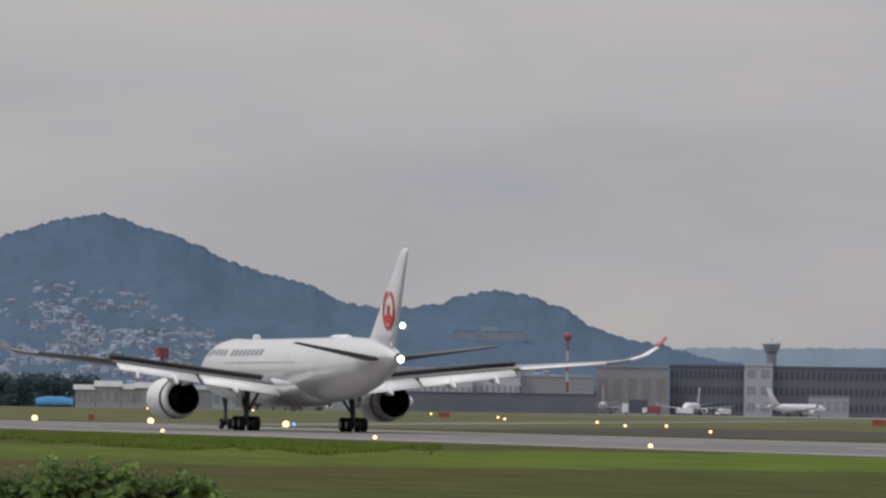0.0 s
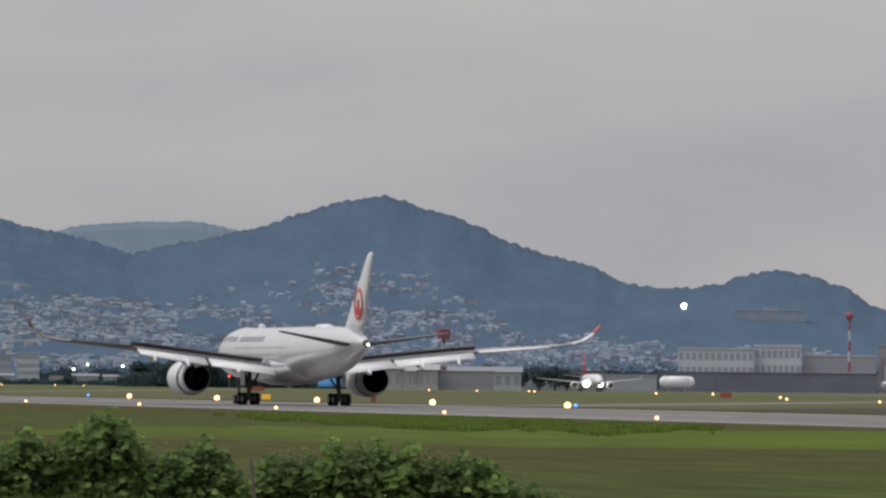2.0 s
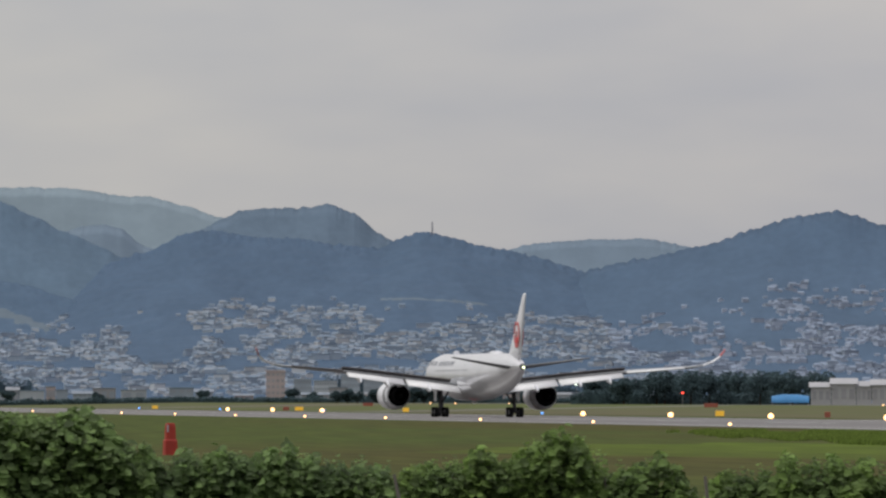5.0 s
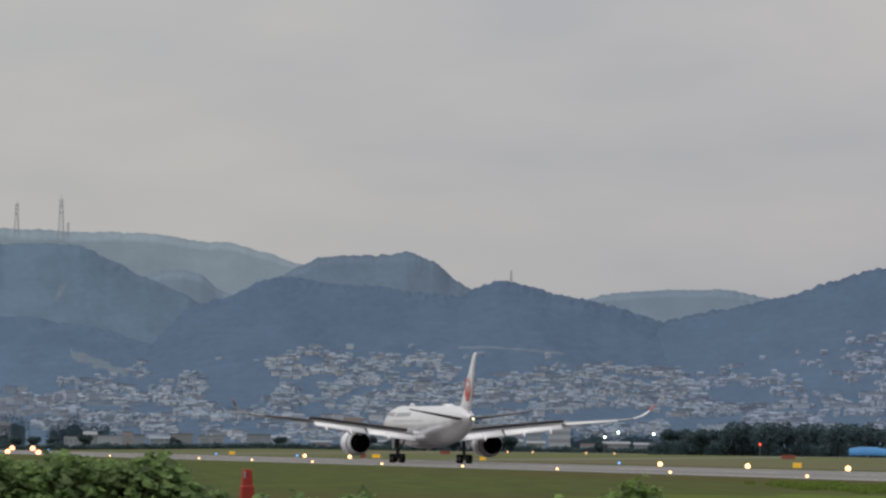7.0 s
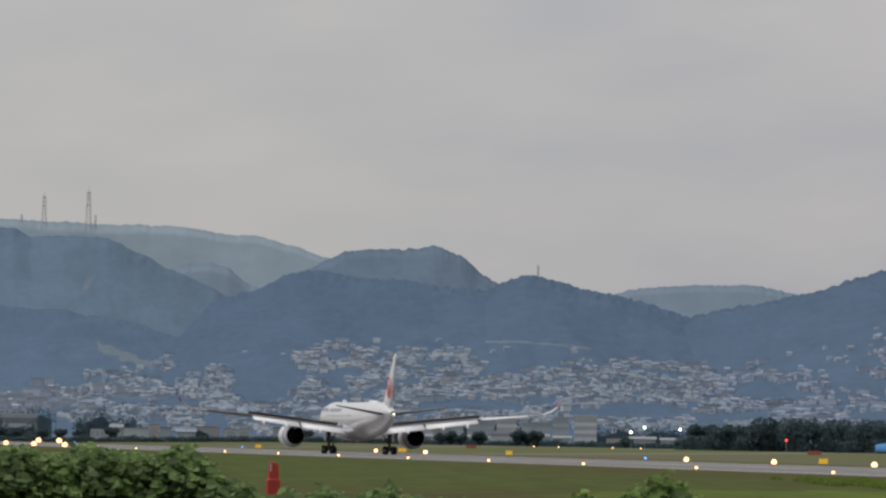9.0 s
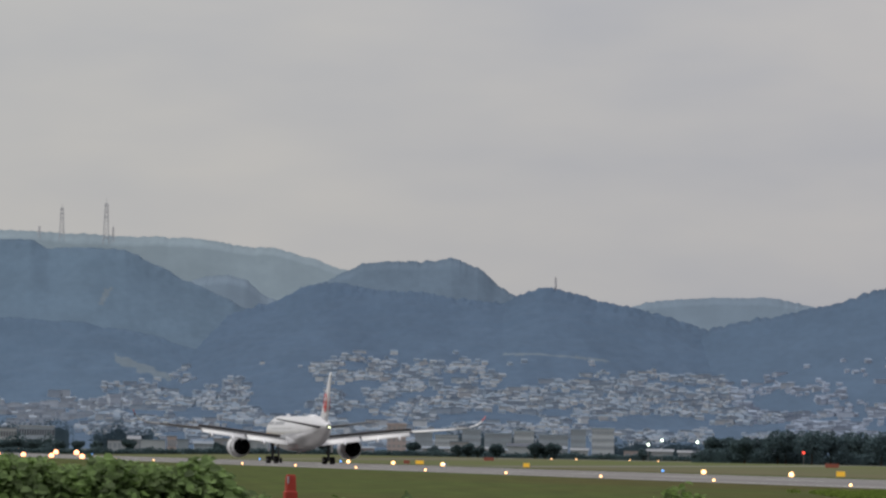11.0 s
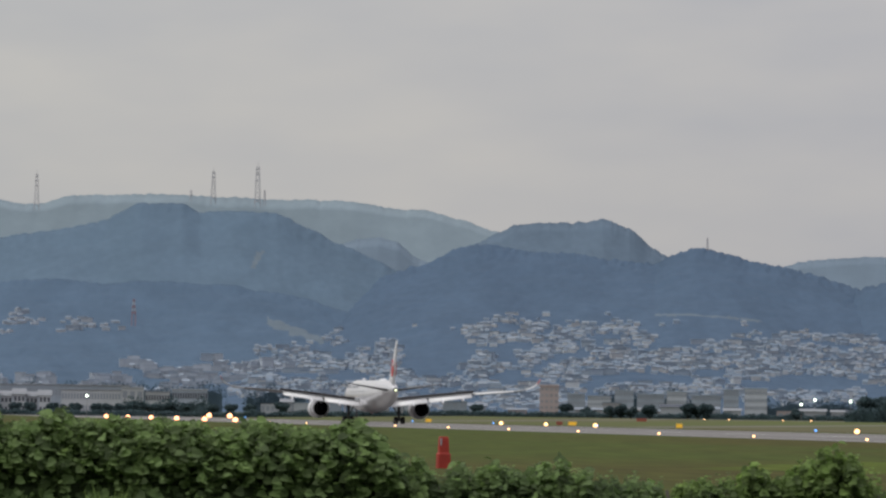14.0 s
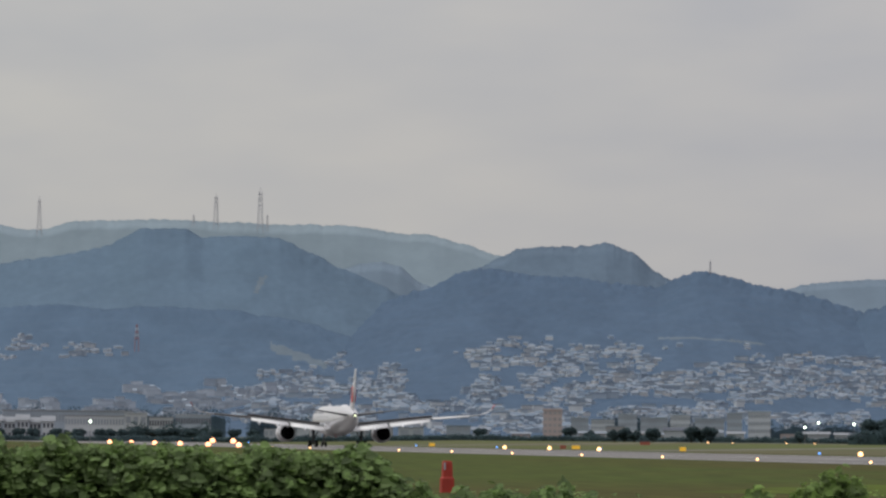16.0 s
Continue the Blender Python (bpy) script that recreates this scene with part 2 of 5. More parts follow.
for k in range(61):      # a fresh green patch with uneven edges, ending in a point to the west
    x = 50 + 76 * k / 60
    open_up = min(1.0, (k + 1) / 14)
    mid, half = 262 + 0.25 * (x - 50), 45 * open_up
    fv += [(x, mid - half + 14 * noise.noise(Vector((x * 0.15, 1, 0))), 0.007), (x, mid + half + 16 * noise.noise(Vector((x * 0.12, 5, 0))), 0.007)]
tagged(new("fresh_grass", mesh("fresh_grass", fv, [(2 * k, 2 * k + 2, 2 * k + 3, 2 * k + 1) for k in range(60)], FRESH)), "bright green fresh grass beside the runway", kind="structure")
flat("taxiway", 330, 353, -600, 2600, 1.412, ASPHALT, "narrow grey parallel taxiway")
flat("apron", 560, 1100, -600, 2900, 1.412, CONCRETE, "pale concrete apron before the terminals")
for y in (700, 1140, 1500):
    lv = [(190.2, y, 0.011), (190.2, y + 26, 0.011), (208, y, 0.011), (208, y + 26, 0.011), (280, y, 1.411), (280, y + 26, 1.411), (329.8, y, 1.411), (329.8, y + 26, 1.411)]
    tagged(new("taxiway_link", mesh("taxiway_link", lv, [(0, 2, 3, 1), (2, 4, 5, 3), (4, 6, 7, 5)], ASPHALT)), "grey taxiway link to the runway", kind="structure")
marks = [((158.3 - w, y, 0.018), (158.3 + w, y, 0.018), (158.3 + w, y + 30, 0.018), (158.3 - w, y + 30, 0.018)) for y in range(0, 2800, 60) for w in (0.45,)]
tagged(new("runway_centre_line", mesh("runway_centre_line", [p for q in marks for p in q], [(4 * i, 4 * i + 1, 4 * i + 2, 4 * i + 3) for i in range(len(marks))], MARKING)), "white dashed centre line painted on the runway", kind="structure")
for nm, x in (("runway_edge_line_near", 131.4), ("runway_edge_line_far", 186)):
    flat(nm, x, x + 0.9, -600, 2900, 0.018, MARKING, "white edge line painted on the runway")


# ---- hills ----
def ridge(knots, b):
    """The height of a skyline between its crests and saddles, eased."""
    if b <= knots[0][0]:
        return knots[0][1]
    for (b0, e0), (b1, e1) in zip(knots, knots[1:]):
        if b <= b1:
            s = (b - b0) / (b1 - b0)
            s = s * 0.6 + 0.4 * s * s * (3 - 2 * s)
            return e0 + (e1 - e0) * s
    return knots[-1][1]


def hill_height(knots, d0, d1, b, d, rough, seed):
    """Height of a hillside that rises from d0 to its crest at d1."""
    soft = sum(ridge(knots, b + k) for k in (-18, -9, 0, 9, 18)) / 5
    s = min(1.0, max(0.0, (d - d0) / (d1 - d0)))
    top = high(soft + (ridge(knots, b) - soft) * max(0.0, 2.5 * s - 1.5), d1)
    rise = s ** 1.25 * (1.0 - 0.12 * math.sin(math.pi * s))
    fold = noise.fractal(Vector((b * 0.045 + seed + 0.0006 * d, d * 0.0011, 3.1 + seed)), 0.9, 2.1, 3)
    amp = 0.18 if d0 == 3650 else 0.3
    return top * rise * (1 + amp * fold * (1 - s) * min(1, 4 * s)) + 0.7 * rough * max(0.0, 16 * s - 15) * noise.fractal(Vector((b * 0.9, d * 0.05, seed)), 0.7, 2.2, 5) + 1.6 * min(1, 6 * s) * noise.fractal(Vector((b * 0.12, d * 0.02, seed + 2)), 0.8, 2.1, 4)


def hill(name, label, knots, d0, d1, material, rough=2.2, seed=0.0, cols=520, rows=34, b0=None, b1=None):
    lo, hi = (knots[0][0] if b0 is None else b0), (knots[-1][0] if b1 is None else b1)
    verts, faces = [], []
    for j in range(rows + 2):
        for i in range(cols + 1):
            b = lo + (hi - lo) * i / cols
            if j <= rows:
                d = d0 + (d1 - d0) * j / rows
                z = hill_height(knots, d0, d1, b, d, rough, seed)
            else:
                d, z = d1 + 30, -1.0
            verts.append(spot(b, d, z if j else -1.0))
    w = cols + 1
    for j in range(rows + 1):
        for i in range(cols):
            faces.append((j * w + i, j * w + i + 1, (j + 1) * w + i + 1, (j + 1) * w + i))
    ob = new(name, mesh(name, verts, faces, material, True))
    return tagged(ob, label, kind="structure")


def hazed_hill_mat(name, color, vary, slant, run, bump=0.0):
    """Forest far off, its distance haze mixed into the colour; run is how far the slope goes back for each metre that
    it rises.
    """
    m = mat(name, color, 1.0, vary=vary, scale=0.035, fine=5.5, second=tuple(c * 0.9 for c in color), bump=bump)
    mp = next(q for q in m.node_tree.nodes if q.type == "MAPPING")
    mp.vector_type = "TEXTURE"
    mp.inputs["Rotation"].default_value = (0, 0, -slant)
    mp.inputs["Scale"].default_value = (1.2, run, 0.8)
    return m


# Distance haze is in these base colours: paler and bluer for farther slopes.
FAR_A = hazed_hill_mat("far_forest_hazed", (0.238, 0.298, 0.342), 0.05, 0.11, 1.2)
FAR_N = hazed_hill_mat("far_forest_blue_haze", (0.174, 0.228, 0.288), 0.05, 0.2, 1.5)
MID_M = hazed_hill_mat("mid_forest", (0.120, 0.166, 0.222), 0.13, 0.16, 2.4, 0.2)
NEAR_B = hazed_hill_mat("near_forest_west", (0.102, 0.152, 0.210), 0.12, 0.10, 6, 0.25)
NEAR_F = hazed_hill_mat("foothill_forest", (0.082, 0.127, 0.189), 0.12, 0.09, 9, 0.25)
NEAR_D = hazed_hill_mat("near_forest", (0.074, 0.115, 0.176), 0.17, 0.17, 11, 0.35)
NEAR_P = hazed_hill_mat("near_forest_east", (0.076, 0.118, 0.180), 0.16, 0.27, 10, 0.35)
K_A = [(20, 33), (50, 35), (67.8, 35.3), (75.5, 34.4), (82.1, 36), (90.7, 36.4), (103.2, 36.4), (118.5, 35.9), (127.1, 35.6), (135.8, 34.5), (141.5, 34.3), (147.3, 32.7), (153.6, 30.9), (165, 26), (190, 20)]
K_B = [(15, 24), (45, 26), (67.9, 28.3), (77.4, 30), (87, 31.7), (93.6, 35), (100.3, 34.8), (103.7, 33.4), (111.8, 33.9), (116.6, 33.5), (121.4, 31.2), (127.2, 28.4), (134, 25.6), (140.7, 22.3), (152, 18), (170, 12)]
K_C = [(110, 20), (125.3, 27.4), (130.1, 29.1), (133.9, 29.6), (136.8, 29), (140.7, 26.1), (144.5, 24.3), (156, 18)]
K_M = [(130, 16), (144.5, 25.7), (149.3, 28.3), (154.1, 30.6), (156.9, 32.1), (160.3, 32.4), (166.5, 32.5), (172, 33.4), (176.3, 31.8), (180.2, 28.4), (183.0, 26.8), (187, 25), (200, 20)]
K_D = [(100, 8), (125.4, 18.8), (135, 23), (140.7, 24.7), (147.4, 28.1), (152.2, 28.7), (158.9, 27.6), (166.5, 27.4), (173.3, 26.3), (180.9, 25.6), (184.3, 27.4), (187.6, 28.5), (193.4, 27.6), (196.7, 26.3), (201.2, 25.5), (207.2, 24.1), (211.9, 22.9), (216.7, 21.5), (228, 17), (245, 13)]
K_N = [(180, 16), (198.5, 24.9), (207.2, 26.7), (212.9, 26.8), (218.7, 27.5), (227.3, 27.2), (234, 26), (238.8, 24.1), (255, 18)]
K_P = [(190, 2), (200, 8), (208.1, 15), (213, 19.6), (216.7, 22.2), (226.3, 24.3), (235.9, 26.4), (243.6, 28.9), (251.2, 31.3), (258.6, 32.1), (266.4, 29.8), (274.6, 27), (278.9, 24.7), (286.6, 22.4), (293.4, 20.6), (298.2, 18.3), (302, 17.2), (309.2, 17), (315.5, 17.6), (317.8, 19.1), (324, 20.3), (329.8, 19.5), (336.5, 17.4), (341.4, 14.2), (347.2, 12.3), (352, 11.6), (362, 9.0), (380, 6)]
K_L = [(300, 10.5), (327, 10.9), (355, 10.9), (372, 11.1), (391, 11.2), (430, 11.5), (470, 10)]
K_F = [(30, 20), (60, 20.6), (76, 21.8), (86, 21.3), (98, 21.6), (108, 21.2), (116, 20.2), (122, 19), (128, 17), (134, 14.2), (142, 10), (150, 7)]
BARE = hazed_hill_mat("bare_hazed_slope", (0.130, 0.168, 0.205), 0.18, 0.1, 6)


def lay_bare(ob, where):
    """Gives the ground of a hill its bare colour where the woods are cut."""
    ob.data.materials.append(BARE)
    for f in ob.data.polygons:
        c = f.center
        d = math.hypot(c.x, c.y)
        if where(1000 * math.atan2(c.x, c.y), 1000 * (c.z - EYE_Z) / d):
            f.material_index = 1


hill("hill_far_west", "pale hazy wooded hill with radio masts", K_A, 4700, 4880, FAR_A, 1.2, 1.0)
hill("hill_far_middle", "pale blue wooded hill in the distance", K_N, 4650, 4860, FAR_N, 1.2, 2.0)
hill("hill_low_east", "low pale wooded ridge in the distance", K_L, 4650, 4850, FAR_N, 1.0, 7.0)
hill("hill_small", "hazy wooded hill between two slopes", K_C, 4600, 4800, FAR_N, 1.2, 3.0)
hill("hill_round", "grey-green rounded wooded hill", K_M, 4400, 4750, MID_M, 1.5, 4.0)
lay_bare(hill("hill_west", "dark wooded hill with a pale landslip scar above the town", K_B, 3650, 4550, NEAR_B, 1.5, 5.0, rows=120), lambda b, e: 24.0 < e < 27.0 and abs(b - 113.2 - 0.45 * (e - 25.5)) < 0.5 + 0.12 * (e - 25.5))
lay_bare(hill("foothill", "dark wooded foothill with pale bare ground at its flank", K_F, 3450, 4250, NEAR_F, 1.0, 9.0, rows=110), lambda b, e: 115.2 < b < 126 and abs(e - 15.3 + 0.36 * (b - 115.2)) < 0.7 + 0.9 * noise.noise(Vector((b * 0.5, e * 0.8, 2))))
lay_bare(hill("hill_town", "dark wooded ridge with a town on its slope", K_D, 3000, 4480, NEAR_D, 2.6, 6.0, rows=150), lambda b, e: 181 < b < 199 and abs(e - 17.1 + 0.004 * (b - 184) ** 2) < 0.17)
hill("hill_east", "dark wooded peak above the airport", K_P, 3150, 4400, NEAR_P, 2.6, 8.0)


# ---- airliner ----
PALE_LENS = glow("greenish_tail_lens", (0.9, 1.0, 0.62), 2.6)
# Grey paint, taken darker to include the shade under the tailplane.
TAILGREY = mat("tailplane_shade_grey", (0.09, 0.093, 0.10), 0.4, vary=0.08, scale=0.6)
def aerofoil(x, lead, trail, z, thick, tilt=0.0, n=9):
    """A wing section at x: points round it, from the trailing edge over the top and back."""
    pts = []
    c = lead - trail
    for side in (1, -1):
        steps = range(n) if side > 0 else range(1, n - 1)
        for i in steps:
            s = i / (n - 1)
            t = 1 - (1 - (s if side > 0 else 1 - s)) ** 1.7
            h = thick * 0.5 * (math.sin(math.pi * min(1, t ** 0.75)) ** 0.8 * 0.95 + 0.05)
            pts.append((x, trail + c * t, z + side * h + tilt * (t - 0.5) * c))
    return pts


def wing_mesh(bm, stations, side):
    loft(bm, [aerofoil(side * x, a, b, z, t) for x, a, b, z, t in stations])
    return bm


def panel(bm, a, b, chord, fall, thick):
    """A slab hinged on the line a-b, of that chord, falling aft by that angle (degrees, up if negative)."""
    a, b = Vector(a), Vector(b)
    down = Vector((0, -math.cos(radians(fall)), -math.sin(radians(fall))))
    nrm = Vector((0, -math.sin(radians(fall)), math.cos(radians(fall))))
    rows = []
    for p, c in ((a, chord[0]), (b, chord[1])):
        rows.append([p + nrm * thick / 2, p + down * c * 0.5 + nrm * thick * 0.55, p + down * c + nrm * 0.03, p + down * c - nrm * 0.03, p + down * c * 0.5 - nrm * thick * 0.45, p - nrm * thick / 2])
    loft(bm, rows)
    return bm


WING_ST = [(2.2, 46.0, 31.8, 4.35, 1.9), (6.0, 43.2, 31.5, 4.75, 1.35), (11.0, 39.6, 31.0, 5.35, 0.95), (18.0, 35.0, 28.4, 6.15, 0.65), (28.6, 28.1, 24.7, 7.0, 0.34), (30.2, 27.0, 24.0, 7.25, 0.26), (31.5, 25.8, 23.3, 7.75, 0.2), (32.4, 24.4, 22.7, 8.5, 0.15), (32.9, 23.1, 22.1, 9.4, 0.1)]


def on_wing(x, k):
    """Leading edge, trailing edge, height at span x; k picks."""
    for p, q in zip(WING_ST, WING_ST[1:]):
        if x <= q[0]:
            s = (x - p[0]) / (q[0] - p[0])
            return p[k] + (q[k] - p[k]) * s
    return WING_ST[-1][k]


# y from the tail's end, centre height, half width, half height
BODY_ST = [(0.0, 6.85, 0.10, 0.12), (0.5, 6.85, 0.42, 0.48), (2.5, 6.85, 0.85, 0.98), (6, 6.58, 1.42, 1.80), (10, 6.32, 1.95, 2.38), (15, 6.04, 2.5, 2.80), (20, 5.9, 2.85, 3.0), (25, 5.85, 2.98, 3.02), (40, 5.85, 2.98, 3.02), (52, 5.85, 2.98, 3.02), (57, 5.97, 2.95, 3.02), (60, 5.9, 2.78, 2.85), (62.5, 5.75, 2.4, 2.45), (64.6, 5.5, 1.8, 1.85), (66, 5.28, 1.1, 1.15), (66.6, 5.18, 0.55, 0.6), (66.8, 5.15, 0.1, 0.12)]


def body_at(y):
    for p, q in zip(BODY_ST, BODY_ST[1:]):
        if y <= q[0]:
            s = (y - p[0]) / (q[0] - p[0])
            return [a + (b - a) * s for a, b in zip(p, q)]
    return BODY_ST[-1]


def skin(y, ang, lift=0.0):
    """A point of the hull: ang from the starboard side (0) over the top (90) to port (180)."""
    _, zc, rx, rz = body_at(y)
    return Vector(((rx + lift) * math.cos(radians(ang)), y, zc + (rz + lift) * math.sin(radians(ang))))


def patch(bm, y0, y1, a0, a1, lift=0.012, ny=1, na=4):
    """A thin plate that follows the hull."""
    outer = [[bm.verts.new(skin(y0 + (y1 - y0) * i / ny, a0 + (a1 - a0) * j / na, lift)) for j in range(na + 1)] for i in range(ny + 1)]
    for i in range(ny):
        for j in range(na):
            bm.faces.new((outer[i][j], outer[i][j + 1], outer[i + 1][j + 1], outer[i + 1][j]))
    return bm


def wheel(parent, x, y, z, r, w):
    bm = bmesh.new()
    prof = [(-0.5, 0.55), (-0.5, 0.86), (-0.36, 0.98), (0, 1.0), (0.36, 0.98), (0.5, 0.86), (0.5, 0.55)]
    loft(bm, [[(x + w * a, y + r * k * math.cos(t * math.tau / 20), z + r * k * math.sin(t * math.tau / 20)) for t in range(20)] for a, k in prof])
    tyre = part("tyre", bm, RUBBER, parent, "black rubber tyre", True)
    bm = bmesh.new()
    rod(bm, (x - w * 0.52, y, z), (x + w * 0.52, y, z), r * 0.5, sides=14)
    part("rim", bm, STEEL, tyre, "grey metal wheel rim")


def revolve(bm, x, z, prof, sides=36):
    """Rings about a line along y."""
    loft(bm, [[(x + r * math.cos(t * math.tau / sides), y, z + r * math.sin(t * math.tau / sides)) for t in range(sides)] for y, r in prof], close=False)
    return bm


def airliner():
    jet = thing("airliner", "large white twin-engined airliner rolling out on the runway, spoilers raised", "aeroplane")
    bm = bmesh.new()
    ys = []
    for p, q in zip(BODY_ST, BODY_ST[1:]):
        n = max(1, int((q[0] - p[0]) / 1.5))
        ys += [p[0] + (q[0] - p[0]) * i / n for i in range(n)]
    loft(bm, [[skin(y, k * 10) for k in range(36)] for y in ys + [66.8]])
    hull = part("fuselage", bm, PEARL, jet, "white painted fuselage", True)
    bm = bmesh.new()      # fairing under the wing
    loft(bm, [[(rx * math.cos(k * math.tau / 24), y, zc + rz * math.sin(k * math.tau / 24)) for k in range(24)] for y, zc, rx, rz in ((19, 4.6, 0.6, 0.8), (23, 4.35, 2.0, 1.6), (28, 4.2, 2.9, 1.8), (33, 4.15, 3.25, 1.85), (42, 4.15, 3.4, 1.85), (48, 4.3, 3.0, 1.6), (52, 4.6, 1.2, 0.9))])
    part("belly_fairing", bm, PEARL, jet, "", True)
    bm = bmesh.new()
    loft(bm, [[(rx * math.cos(k * math.tau / 16), y, 8.78 + rz * math.sin(k * math.tau / 16)) for k in range(16)] for y, rx, rz in ((17.0, 0.2, 0.05), (18.0, 0.7, 0.35), (19.6, 0.85, 0.32), (21.0, 0.7, 0.35), (22, 0.2, 0.05))])
    part("antenna_dome", bm, WHITE, jet, "small white antenna dome on the crown", True)
    # name strip as plain bars, each side
    for s in (0, 1):
        for y0, n in ((38.4, 8), (52.0, 5)):
            for i in range(n):
                bm = bmesh.new()
                y = y0 + i * 1.55
                a0, a1 = (27, 41) if s == 0 else (139, 153)
                patch(bm, y, y + 1.05, a0, a1)
                part("name_bar", bm, LETTER, hull, "dark grey lettering bar")
        a0, a1 = (11, 14.5) if s == 0 else (165.5, 169)
        bm = bmesh.new()
        patch(bm, 25.2, 25.46, a0, a1, 0.01, 1, 1)
        pane = part("cabin_window", bm, WING, hull)
        for i in range(1, 50):
            twin = new("cabin_window", pane.data)
            twin.parent, twin.location = hull, (0, i * 0.53, 0)
        for y in (17.5, 28.3, 44.0, 58.6):
            bm = bmesh.new()
            for yy in (y, y + 1.05):
                a0, a1 = (-12, 30) if s == 0 else (150, 192)
                patch(bm, yy, yy + 0.04, a0, a1, 0.008)
            part("door_outline", bm, LETTER, hull, "thin grey cabin door outline")
        bm = bmesh.new()
        a0, a1 = (32, 50) if s == 0 else (130, 148)
        patch(bm, 62.6, 64.2, a0, a1, 0.015, 3)
        part("cockpit_window", bm, GLASSY, hull, "dark cockpit window")
    # wings with flaps, raised spoilers, fairings
    for s in (1, -1):
        bm = bmesh.new()
        wing_mesh(bm, WING_ST[:6], s)
        wing = part("wing", bm, WING, jet, "light grey wing", True)
        bm = bmesh.new()
        wing_mesh(bm, WING_ST[5:], s)
        part("winglet", bm, WHITE, wing, "curved white wingtip", True)
        bm = bmesh.new()
        wing_mesh(bm, [(x, (a + b) / 2 + (a - b) * 0.54, (a + b) / 2 - (a - b) * 0.54, z + 0.02, t * 2.6) for x, a, b, z, t in WING_ST[7:]], s)
        part("winglet_tip", bm, TIPRED, wing, "red wingtip end", True)
        for x0, x1, c0, c1 in ((3.1, 10.6, 3.0, 2.6), (11.0, 19.4, 2.5, 1.9)):
            bm = bmesh.new()
            panel(bm, (s * x0, on_wing(x0, 2) + 0.5, on_wing(x0, 3) - 0.12), (s * x1, on_wing(x1, 2) + 0.4, on_wing(x1, 3) - 0.10), (c0, c1), 19, 0.34)
            part("flap", bm, FLAP, wing, "lowered white flap", True)
        # Aileron colours hold the light: dark for shade to port, pale to starboard.
        bm = bmesh.new()
        panel(bm, (s * 20.0, on_wing(20, 2) + 0.05, on_wing(20, 3)), (s * 27.6, on_wing(27.6, 2) + 0.05, on_wing(27.6, 3)), (1.3, 0.9), 5 if s > 0 else -8, 0.2)
        part("aileron", bm, FLAP if s > 0 else SPOILER, wing, "drooped aileron, coloured pale for its lit top" if s > 0 else "upturned aileron, coloured dark for its shaded underside", True)
        spans = [4.0, 7.4, 10.6, 12.6, 14.6, 16.4, 18.2, 20.0]
        for x0, x1 in zip(spans, spans[1:]):
            bm = bmesh.new()
            x0, x1 = x0 + 0.015, x1 - 0.015
            panel(bm, (s * x0, on_wing(x0, 2) + 1.9, on_wing(x0, 3) + 0.20), (s * x1, on_wing(x1, 2) + 1.9, on_wing(x1, 3) + 0.20), (1.7 - x0 * 0.015, 1.7 - x1 * 0.015), -19, 0.10)
            part("spoiler", bm, SPOILER, wing, "raised dark spoiler panel")
        for x, ln in ((7.6, 5.6), (13.6, 5.0), (17.6, 4.4)):
            bm = bmesh.new()
            y1, zc = on_wing(x, 2) + 2.2, on_wing(x, 3) - 0.55
            loft(bm, [[(s * x + r * 0.55 * math.cos(k * math.tau / 12), y1 - ln * q, zc - 0.75 * q * q + r * math.sin(k * math.tau / 12)) for k in range(12)] for q, r in ((0, 0.05), (0.15, 0.32), (0.45, 0.55), (0.75, 0.45), (0.93, 0.22), (1, 0.04))])
            part("flap_fairing", bm, WHITE, wing, "white canoe-shaped flap fairing", True)
        # engine
        ex, ez = s * 10.5, 2.98
        bm = bmesh.new()
        revolve(bm, ex, ez, [(44.50, 1.46), (44.95, 1.62), (45.05, 1.72), (44.80, 1.86), (43.80, 1.98), (41.70, 2.02), (39.70, 1.93), (38.20, 1.74), (37.40, 1.58), (37.40, 1.52), (39.20, 1.5), (42.20, 1.45)])
        eng = part("engine", bm, WHITE, jet, "white engine nacelle", True)
        bm = bmesh.new()
        revolve(bm, ex, ez, [(39.35, 1.962), (39.20, 1.965), (38.95, 1.92)])
        part("nacelle_stripe", bm, DARK, eng, "dark seam round the nacelle", True)
        bm = bmesh.new()
        revolve(bm, ex, ez, [(42.10, 1.44), (41.40, 0.35), (41.20, 0.01)])
        part("fan", bm, BLACK, eng, "dark fan disc")
        bm = bmesh.new()
        revolve(bm, ex, ez, [(40.70, 1.49), (37.45, 1.50), (37.50, 1.18), (36.60, 0.98), (35.80, 0.86), (35.80, 0.82), (37.20, 0.8), (37.20, 0.52), (36.20, 0.40), (35.10, 0.22), (34.50, 0.03)])
        part("exhaust", bm, BLACK, eng, "black exhaust nozzle and plug", True)
        bm = bmesh.new()
        loft(bm, [[(ex - 0.28, y, z0), (ex + 0.28, y, z0), (ex + 0.2, y, z1), (ex - 0.2, y, z1)] for y, z0, z1 in ((43.20, 4.85, 5.05), (40.20, 4.5, 5.5), (37.20, 4.15, 5.45), (34.70, 4.4, 5.2))])
        part("pylon", bm, WHITE, eng, "white engine pylon")
        # tailplane
        bm = bmesh.new()
        wing_mesh(bm, [(0.7, 9.3, 3.4, 6.75, 0.55), (5, 5.8, 1.6, 7.4, 0.38), (9.2, 2.6, 0.2, 8.05, 0.2), (9.4, 2.0, 0.2, 8.1, 0.1)], s)
        part("tailplane", bm, TAILGREY, jet, "grey tailplane, darkened for its shaded underside", True)
        # main gear
        gx = s * 5.3
        bm = bmesh.new()
